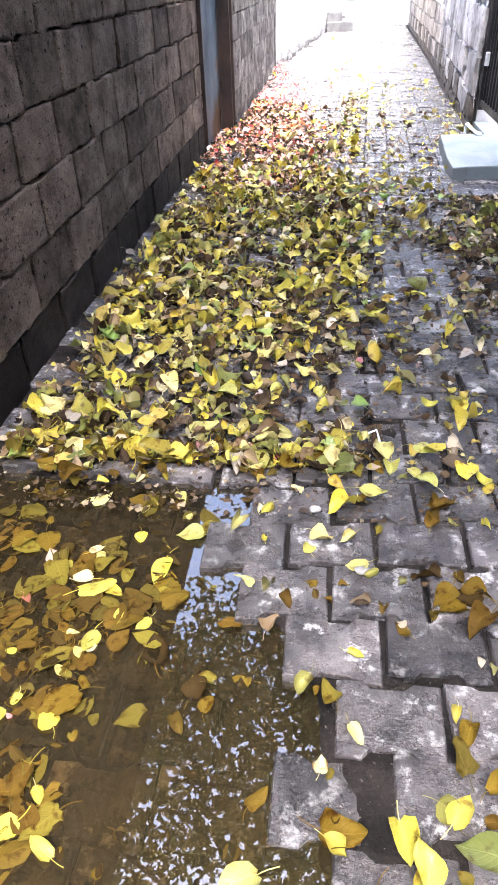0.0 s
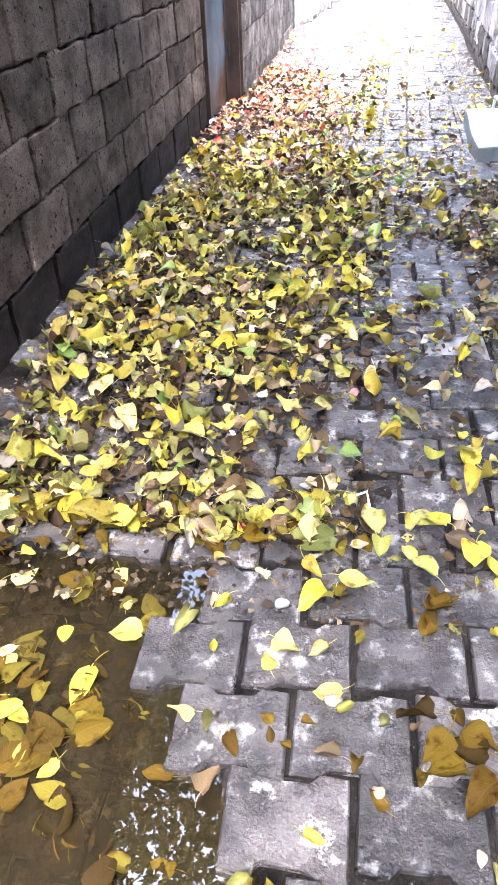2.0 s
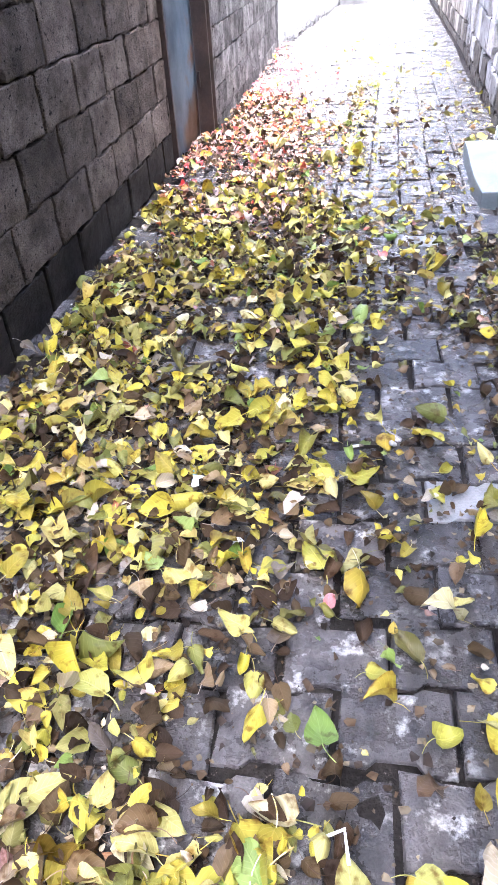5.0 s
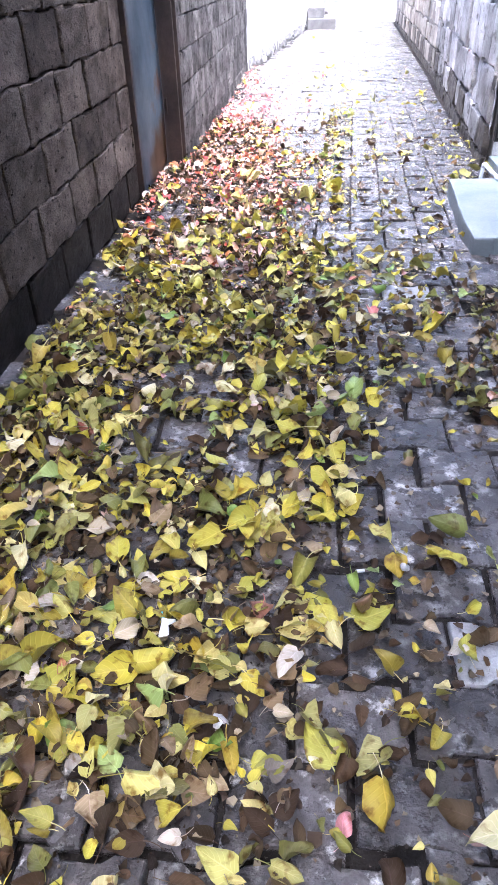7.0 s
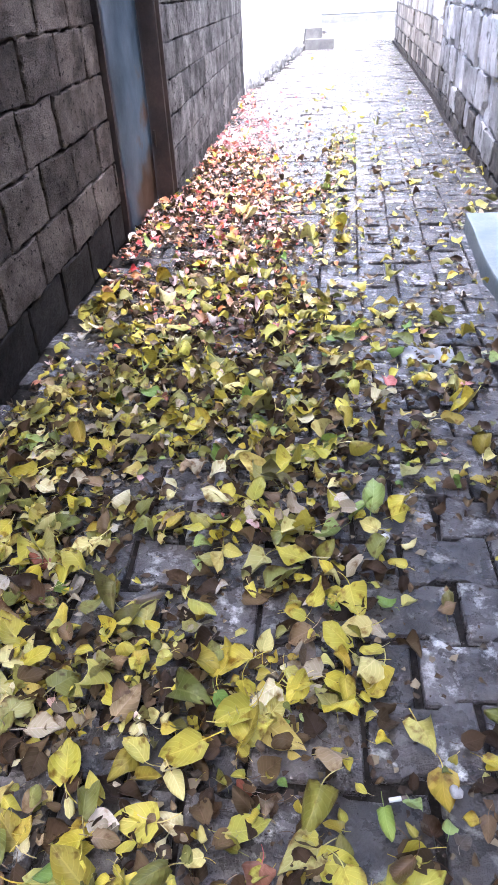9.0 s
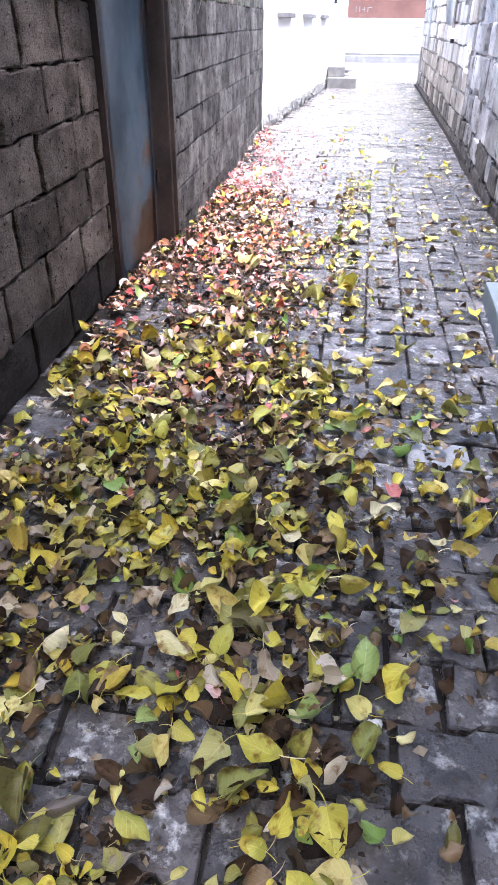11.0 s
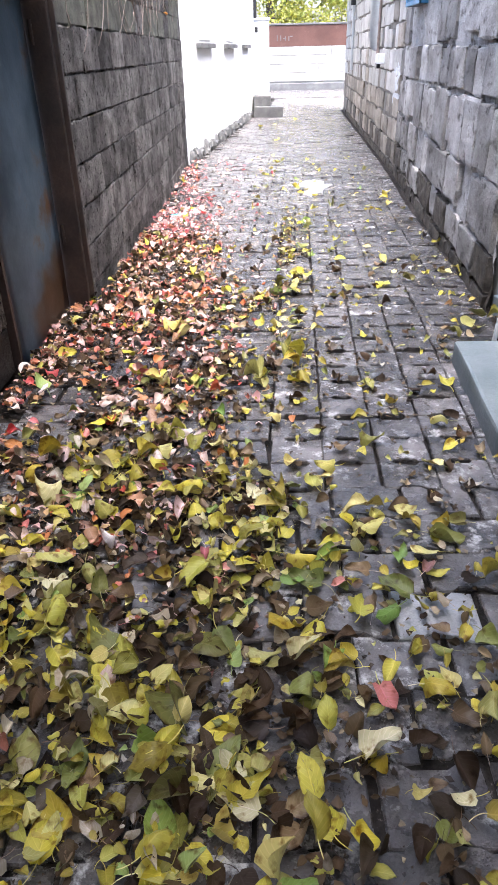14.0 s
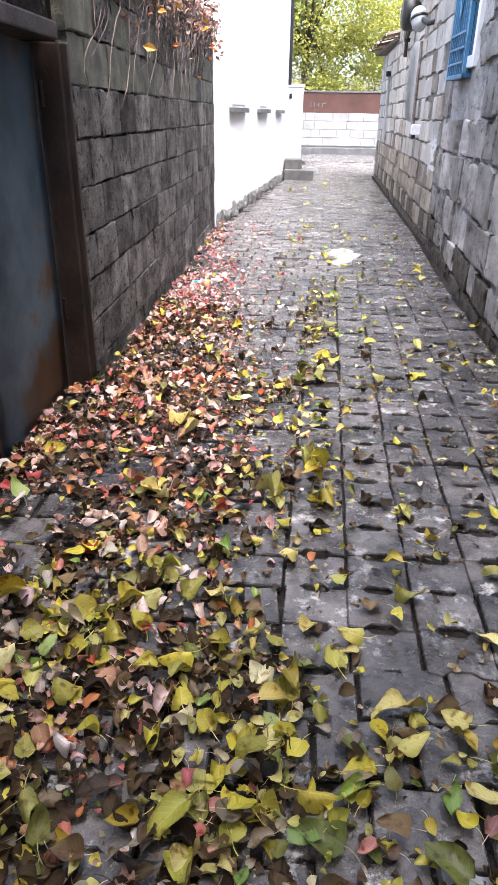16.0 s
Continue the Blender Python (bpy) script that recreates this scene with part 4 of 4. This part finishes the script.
def scatter(count, y0, y1, size, lift, tone_of_all=""):
    made = 0
    while made < count:
        x, y = r.uniform(-1.02, 1.3), r.uniform(y0, y1)
        if x < NEAR_X + 0.02 or (y > 6.8 and x < FAR_X + 0.02) or (x > 0.8 and 4.4 < y < 5.95):
            continue
        if y > 12.4 and x < -0.9 + 0.1 * (y - 12.4):
            continue
        made += 1
        if r.random() > leaf_density(x, y):
            continue
        q = r.random()
        if 0.55 < x and 2.3 < y < 4.5:
            q = 0.45 + 0.52 * q
        if tone_of_all:
            tone, k = tone_of_all, 1.0
        elif is_red(x, y, r):
            tone, k = "crimson" if y + 0.5 * noise.noise((x * 3, y * 3, 6)) > 8.5 else "red", 0.68
        else:
            tone = "sunk" if surface(x, y) == WATER_Z and q > 0.28 else "yellow" if q < 0.47 else "olive" if q < 0.68 else "brown" if q < 0.965 else "green"
            k = 0.8 if tone == "brown" else 1.0
        s = size * k * (0.42 + 1.2 * r.random() ** 1.8)
        vs, fs, sv, sf, uvs = r.choice(shapes)
        flip = r.random() < 0.25
        wet = surface(x, y) == WATER_Z
        m = Euler((r.gauss(0, 0.05 if wet else 0.30), r.gauss(0, 0.05 if wet else 0.30) + (math.pi if flip else 0), r.uniform(0, 6.283))).to_matrix()
        z = surface(x, y) + (0.002 if wet else r.uniform(0.0, lift))
        V, F, P = pick[tone]
        b = len(V)
        P.extend(uvs)
        flat = 0.4 if wet else 1
        z -= 0.005 if tone == "sunk" and wet else 0
        moved = [m @ Vector((p[0] * s, p[1] * s, p[2] * s * flat)) for p in vs + sv]
        low = min(p.z for p in moved)
        V.extend((p.x + x, p.y + y, p.z - low * 0.8 + z) for p in moved)
        F.extend(tuple(i + b for i in f) for f in fs)
        F.extend(tuple(i + b + len(vs) for i in f) for f in sf)


scatter(12000, 1.5, 8.5, 0.042, 0.008, "under")
scatter(3000, 0.0, 1.6, 0.052, 0.002, "sunk")
scatter(2100, 0.0, 1.6, 0.06, 0.012)
scatter(9600, 1.5, 7.0, 0.058, 0.022)
scatter(11000, 6.8, 13.0, 0.055, 0.018)
scatter(9000, 1.5, 9.0, 0.034, 0.02)
scatter(700, 13.0, 24.0, 0.07, 0.01)
V, F = [], []
for i in range(22000):
    x, y = r.uniform(-1.0, 1.3), 1.3 + 9 * r.random() ** 1.4
    if r.random() > 0.25 + 0.75 * leaf_density(x, y) or (y > 6.8 and x < FAR_X + 0.03) or (x > 0.8 and 4.4 < y < 5.95):
        continue
    s, a, b = 0.003 + 0.012 * r.random() ** 2, r.uniform(0, 6.28), len(V)
    for k in range(5):
        q, d = a + k * 1.256 + r.uniform(-0.4, 0.4), s * r.uniform(0.35, 1.2)
        V.append((x + d * math.cos(q) - 0.4 * d * math.sin(a), y + d * math.sin(q), 0.004 + fall(y) + r.uniform(0, 0.008)))
    F.append(tuple(range(b, b + 5)))
me = bpy.data.meshes.new("leaf_crumbs")
me.from_pydata(V, [], F)
me.materials.append(M_CRUMB)
tagged(new("leaf_crumbs", me), "brown leaf crumbs and grit scattered over the paving", "leaf litter", kind="stuff")
LABELS = {"yellow": "bright yellow fallen leaves, wet and curled, over the paving", "olive": "yellow-green fallen leaves strewn over the wet paving",
          "crimson": "crimson and pink creeper leaves strewn along the wall foot",
          "brown": "brown rotting fallen leaves lying among the others", "red": "red, pink and orange creeper leaves along the wall foot",
          "green": "green fallen leaves lying among yellow ones", "under": "sodden rotting leaves flat on the paving, toned dark for shade between leaves", "sunk": "orange-brown leaves sunk in the muddy puddle"}
for tone, (V, F, P) in pick.items():
    me = bpy.data.meshes.new("fallen_leaves")
    me.from_pydata(V, [], F)
    put_places(me, P)
    me.materials.append(M_UNDER if tone == "under" else M_SUNK if tone == "sunk" else LEAF_IS[tone])
    for p in me.polygons:
        p.use_smooth = True
    tagged(new("fallen_leaves", me), LABELS[tone], "leaves", kind="stuff")

# single large leaves that lie free on top: tone, x, y, length in cm, turn
NEAR_LEAVES = [("cream", 0.04, 1.69, 11, 80), ("pale", 0.17, 1.60, 12, 10), ("pale", 0.19, 1.50, 8, 174), ("pale", 0.30, 1.61, 9, 251), ("yellow", 0.34, 1.85, 9, 290), ("pale", 0.28, 1.46, 9, 45), ("yellow", 0.40, 1.51, 10, 170),
               ("pale", 0.14, 1.40, 10, 260), ("yellow", 0.22, 1.97, 6, 276), ("yellow", 0.08, 2.27, 12, 30), ("pale", -0.34, 1.89, 12, 70), ("yellow", -0.47, 1.97, 9, 147), ("yellow", -0.40, 1.52, 9, 224), ("pale", -0.34, 1.70, 9, 301),
               ("yellow", -0.03, 1.19, 5, 18), ("pale", -0.34, 1.24, 9, 95), ("cream", -0.16, 1.32, 5, 172), ("yellow", 0.08, 0.88, 5, 249), ("yellow", 0.15, 0.52, 9, 190), ("pale", -0.12, 0.44, 10, 120)]
MID_LEAVES = [("green", -0.14, 3.88, 11, 20), ("yellow", -0.61, 4.65, 10, 97), ("green", -0.52, 4.07, 10, 251), ("pale", -0.58, 4.14, 10, 328), ("pale", -0.14, 4.54, 11, 75), ("green", 0.21, 4.59, 9, 122), ("red", 0.30, 4.13, 9, 199),
              ("red", 0.56, 4.13, 6, 276), ("yellow", -0.33, 3.84, 10, 353), ("cream", 0.0, 3.90, 9, 70), ("yellow", -0.14, 3.76, 8, 147), ("yellow", 0.22, 3.84, 9, 224), ("pale", 0.03, 3.68, 11, 301), ("pale", 0.40, 4.18, 8, 18), ("yellow", 0.37, 3.76, 8, 95)]
FAR_LEAVES = [("red", -0.06, 4.54, 6, 97), ("green", 0.12, 4.50, 8, 251), ("red", 0.0, 4.80, 7, 328), ("yellow", 0.42, 4.55, 7, 45), ("red", 0.23, 4.48, 6, 122), ("yellow", -0.40, 4.78, 8, 199), ("green", -0.54, 4.87, 11, 276),
              ("pale", -0.24, 5.71, 10, 353), ("red", -0.04, 4.45, 5, 70), ("yellow", 0.10, 4.68, 7, 147), ("pale", -0.40, 4.96, 7, 224), ("pale", 0.23, 5.28, 7, 301), ("yellow", 0.10, 2.55, 10, 200), ("yellow", -0.06, 2.64, 9, 290), ("red", -0.40, 7.90, 9, 80)]
WORDS = {"yellow": "large curled yellow leaf lying on wet paving", "pale": "pale yellow-green leaf lying on wet paving", "cream": "pale cream leaf lying underside up on wet paving",
         "green": "fresh green leaf lying among fallen leaves", "red": "reddish leaf lying on wet paving"}
for i, (tone, x, y, cm, turn) in enumerate(NEAR_LEAVES + MID_LEAVES + FAR_LEAVES):
    vs, fs, sv, sf, uvs = leaf_shape(random.Random(900 + i), 0.05)
    me = bpy.data.meshes.new("fallen_leaf")
    me.from_pydata([(p[0], p[1], p[2] * 0.7) for p in vs], [], fs)
    put_places(me, uvs[:len(vs)])
    me.materials.append(LEAF_OB[tone])
    for p in me.polygons:
        p.use_smooth = True
    ob = tagged(new("fallen_leaf", me), WORDS[tone], "leaf", "single fallen leaves")
    ob.matrix_basis = pose(x, y, surface(x, y) + (0.003 if y < 1.4 else 0.014), 0, 0, turn) @ Matrix.Scale(cm / 128, 4)
    me = bpy.data.meshes.new("stalk")
    me.from_pydata([(p[0], p[1], p[2] * 0.7) for p in sv], [], sf)
    put_places(me, uvs[len(vs):])
    me.materials.append(LEAF_OB["pale"])
    part("stalk", me, None, ob)

# ---- litter ----
scrap = thing("paper_scrap", "torn white paper scrap with a cyan corner on leaves", "litter", at=(-0.24, 2.50, 0.03))
bm = bmesh.new()
vs = [bm.verts.new((x * 0.01, y * 0.01, z * 0.01)) for x, y, z in ((-1, -3, 0), (1.2, -2.6, 0.4), (0.8, -0.5, 1), (2.2, 0.6, 0.5), (1.8, 1.8, 0.2), (0.2, 1.2, 0.9), (-1.2, 2, 0.3), (-0.8, 0, 0.8))]
bm.faces.new(vs)
part("sheet", bm, M_PAPER, scrap)
part("printed_corner", boxed((-0.014, 0.018, 0.004), (-0.002, 0.032, 0.007)), M_CYAN, scrap)
wrapper = thing("sweet_wrapper", "crumpled white and red wrapper lying on red leaves", "litter", at=(-0.54, 9.15, fall(9.15) + 0.03))
for name, mat, x0, x1, seed in (("foil", M_PAPER, -0.06, 0.035, 3), ("printed_end", M_SCARLET, 0.035, 0.075, 8)):
    bm = bmesh.new()
    sheet = [[bm.verts.new((x0 + (x1 - x0) * i / 4, -0.035 + 0.07 * j / 4, 0.02 + 0.022 * noise.noise((i * 0.9 + seed, j * 0.8, 2)))) for i in range(5)] for j in range(5)]
    for a, b in zip(sheet, sheet[1:]):
        for i in range(4):
            bm.faces.new((a[i], a[i + 1], b[i + 1], b[i]))
    bmesh.ops.solidify(bm, geom=bm.faces[:], thickness=0.002)
    part(name, bm, mat, wrapper)
scrap_2 = thing("plastic_scrap", "small torn cyan plastic scrap lying on red leaves", "litter", at=(-0.73, 9.15, fall(9.15) + 0.03))
bm = boxed((-0.03, -0.02, 0.0), (0.03, 0.02, 0.003))
bmesh.ops.subdivide_edges(bm, edges=bm.edges[:], cuts=3, use_grid_fill=True)
for v in bm.verts:
    v.co += Vector((0.008 * noise.noise(v.co * 40), 0.008 * noise.noise(v.co * 55), 0.012 * noise.noise(v.co * 30)))
part("sheet", bm, M_CYAN, scrap_2)
straw = thing("bent_straw", "bent white drinking straw lying on the paving", "litter", at=(0.16, 1.66, 0.03))
part("tube", tubed([(-0.045, -0.005, 0), (-0.002, 0.012, 0.01), (0.006, -0.035, 0.0)], 0.0035, 6), M_PAPER, straw)
butt = thing("cigarette_end", "white cigarette end lying in a paving joint", "litter", at=(0.18, 2.70, 0.008))
part("paper", tubed([(-0.014, 0, 0), (0.006, 0.004, 0)], 0.004, 8), M_PAPER, butt)
part("filter", tubed([(0.006, 0.004, 0), (0.018, 0.0065, 0)], 0.0042, 8), M_TWIG, butt)
for x, y, s in ((0.10, 1.12, 0.022), (-0.02, 1.33, 0.02), (0.51, 1.97, 0.026), (-0.10, 2.30, 0.026), (0.21, 3.35, 0.02), (-0.42, 2.75, 0.022), (0.28, 2.72, 0.018), (0.9, 8.6, 0.026), (1.0, 8.4, 0.02)):
    bm = bmesh.new()
    bmesh.ops.create_icosphere(bm, subdivisions=2, radius=s)
    for v in bm.verts:
        v.co *= 0.7 + 0.6 * noise.noise(v.co * 40 + Vector((x * 30, y, 0)))
        v.co.z *= 0.55
    ob = tagged(part("pebble", bm, M_PEBBLE, smooth=True), "pale worn pebble lying on the paving", "pebble", "pale pebbles")
    ob.location = (x, y, 0.012 + fall(y))

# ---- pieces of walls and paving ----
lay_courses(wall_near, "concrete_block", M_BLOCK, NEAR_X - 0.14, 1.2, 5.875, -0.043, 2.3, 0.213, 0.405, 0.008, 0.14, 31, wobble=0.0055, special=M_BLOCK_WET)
lay_courses(wall_far, "concrete_block", M_BLOCK_FAR, FAR_X - 0.14, 6.845, 12.215, -0.167, 1.98, 0.207, 0.405, 0.006, 0.14, 57, wobble=0.005, special=M_MOSS)
r = random.Random(9)
near_rows = [(-0.20, 0.22), (0.02, 0.22), (0.24, 0.30), (0.54, 0.36), (0.90, 0.28), (1.18, 0.34), (1.52, 0.30), (1.82, 0.34), (2.16, 0.30), (2.46, 0.3)]
far_rows = [(-0.255 + 0.235 * i, 0.235) for i in range(11)]


def rubble_mat(z, y, r):
    return M_FOOT if z < -0.1 or (z < 0.1 and r.random() < 0.6) else M_STONE


def ashlar_mat(z, y, r):
    """Damp stained stones at the foot, bare buff courses, pale rendered courses above."""
    if z < -0.1 or (z < 0.1 and r.random() < 0.35):
        return M_FOOT
    return M_ASHLAR if z + r.uniform(-0.12, 0.12) < 0.62 or r.random() < 0.12 else M_RENDER



lay_stones(wall_r1, "rubble_stone", rubble_mat, -1, line_right, near_rows, (0.18, 0.50), 0.012, 0.046, 12, 0.010, 6.68, 11.43, [(9.79, 10.71, 1.45, 2.7)])
lay_stones(wall_r2, "dressed_stone", ashlar_mat, -1, line_right, far_rows, (0.24, 0.46), 0.007, 0.05, 23, 0.006, 17.22, 20.78)
lay_stones(wall_r3, "dressed_stone", ashlar_mat, -1, line_right, far_rows + [(2.33 + 0.235 * i, 0.235) for i in range(6)], (0.24, 0.46), 0.007, 0.05, 29, 0.007, 11.52, 17.22)
bm = bmesh.new()
for k in range(9):
    y, z, h, w = 11.56 + 0.05 * k, 0.62 + 0.10 * noise.noise((k * 0.8, 3, 1)), 0.36 + 0.10 * noise.noise((k * 0.9, 1, 5)), 0.052
    box(bm, (line_right(y) - 0.066, y, z), (line_right(y) - 0.040, y + w, z + h), 0.004, 1)
part("limewash_patch", bm, M_LIMEWASH, wall_r3, "bluish white limewash patch")
end_rows = [(0.18 + 0.268 * i, 0.268) for i in range(4)]
for z, h in end_rows:
    x = -2.0
    while x < 4.0:
        w = r.uniform(0.3, 0.62)
        ob = new("wall_stone", finish("wall_stone", rough_block(w - 0.012, h - 0.012, 0.05, r.uniform(0, 50), 0.003, 3, 2), M_WHITE_STONE))
        ob.parent = wall_end
        ob.matrix_basis = pose(x, 30.05, z + 0.01, 0, 0, -90)
        x += w


def paver_outline(w, d, waist):
    """I-shaped paver: full depth at its ends, narrower at its waist."""
    a, b = w / 2, d / 2
    c = b - waist
    half = [(-a, -b), (-a * 0.52, -b), (-a * 0.34, -c), (a * 0.34, -c), (a * 0.52, -b), (a, -b)]
    return half + [(-x, -y) for x, y in half]


def paver_data(w, d, waist, seed):
    r = random.Random(seed)
    out = [(x + r.uniform(-0.003, 0.003), y + r.uniform(-0.003, 0.003)) for x, y in paver_outline(w, d, waist)]
    n = len(out)
    vs = [(x, y, -0.05) for x, y in out] + [(x, y, -0.005) for x, y in out] + [(x * 0.965, y * 0.955, 0) for x, y in out]
    fs = []
    for ring in (0, n):
        for i in range(n):
            fs.append((ring + i, ring + (i + 1) % n, ring + n + (i + 1) % n, ring + n + i))
    fs.append(tuple(range(2 * n, 3 * n)))
    return vs, fs


W, D = 0.218, 0.158
kinds = [paver_data(W - 0.011, D + 0.004, 0.015, i) for i in range(9)]
rect = [paver_data(W - 0.012, D - 0.014, 0.002, 40 + i) for i in range(6)]
col = [paver_data(0.176, 0.161, 0.018, 80 + i) for i in range(6)]
half = [paver_data(W / 2 - 0.012, D - 0.014, 0.001, 60 + i) for i in range(3)]
paver_meshes = {}


def mesh_of(bank, i):
    key = (id(bank), i)
    if key not in paver_meshes:
        me = bpy.data.meshes.new("paver")
        me.from_pydata(bank[i][0], [], bank[i][1])
        me.materials.append(M_PAVER)
        paver_meshes[key] = me
    return paver_meshes[key]


paving = tagged(new("pavement"), "wet grey interlocking concrete pavers, worn and uneven", "paving", kind="structure")
RV, RF = [], []
count = 0


def lay(bank, x, y, spin=0.0):
    global count
    if x < NEAR_X + 0.05 or x > (line_right(y) - 0.06 if y < 20.9 else 3.5) or (y > 6.8 and x < FAR_X + 0.05):
        return
    if y > 12.4 and x < -0.85 + 0.1 * (y - 12.4):
        return
    if 0.72 < x and 2.9 < y < 4.45 and r.random() < 0.8:
        return
    i = r.randrange(len(bank))
    m = pose(x + r.uniform(-0.004, 0.004), y + r.uniform(-0.004, 0.004), fall(y) - dip(x, y) + r.uniform(-0.007, 0.005), r.gauss(0, 1.0), r.gauss(0, 1.0), spin + r.gauss(0, 1.2))
    pale = abs(x - 0.47) < 0.11 and (abs(y - 4.46) < 0.08 or abs(y - 2.55) < 0.07)
    if pale:
        ob = new("paver", mesh_of(bank, i).copy())
        ob.data.materials[0] = M_PALE
        ob.parent = paving
        ob.matrix_basis = m
    elif y < 4.3 and -0.75 < x and count < 300:
        count += 1
        ob = new("paver", mesh_of(bank, i))
        ob.parent = paving
        ob.matrix_basis = m
    else:
        b = len(RV)
        RV.extend(tuple(m @ Vector(v)) for v in bank[i][0])
        RF.extend(tuple(k + b for k in f) for f in bank[i][1])


row, y = 0, -0.99
while y < 5.0:
    for k in range(-7, 8):
        lay(kinds, 0.028 + W * k + (W / 2 if row % 2 else 0), y + 0.02 * math.sin(k))
    y += D
    row += 1
# columns on the gate's side, plain running bond by the block wall
y0 = y


while y < 9.75:
    x = column_edge(y) + 0.091
    while x < 1.4:
        lay(col, x, y, -2.6)
        x += 0.182
    y += 0.164
y = y0
row = 0
while y < 25.6:
    edge = 3.4 if y > 20.9 else line_right(y) - 0.12 if y > 9.75 else column_edge(y)
    x = edge - 0.003
    if row % 2:
        lay(half, x - W / 4, y)
        x -= W / 2
    while x > -1.05:
        lay(rect, x - W / 2, y)
        x -= W
    y += D
    row += 1
me = bpy.data.meshes.new("paver_field")
me.from_pydata(RV, [], RF)
me.materials.append(M_PAVER_S)
ob = tagged(new("paver_field", me), kind="stuff")
ob.parent = paving
# pale raised patch that stands in for wet glare on the paving
bm = bmesh.new()
ring = []
for k in range(22):
    a = 2 * math.pi * k / 22
    q = 1 + 0.9 * noise.noise((math.cos(a) * 1.9, math.sin(a) * 1.5, 6))
    ring.append((0.56 + 0.21 * q * math.cos(a), 10.62 + 0.34 * q * math.sin(a)))
low = [bm.verts.new((x, y, fall(y) - 0.02)) for x, y in ring]
top = [bm.verts.new((0.56 + (x - 0.56) * 0.96, 10.62 + (y - 10.62) * 0.96, fall(y) + 0.010)) for x, y in ring]
for k in range(22):
    bm.faces.new((low[k], low[(k + 1) % 22], top[(k + 1) % 22], top[k]))
bm.faces.new(top)
part("mended_patch", bm, M_PALE, paving, "pale patch put into the paving for wet glare")
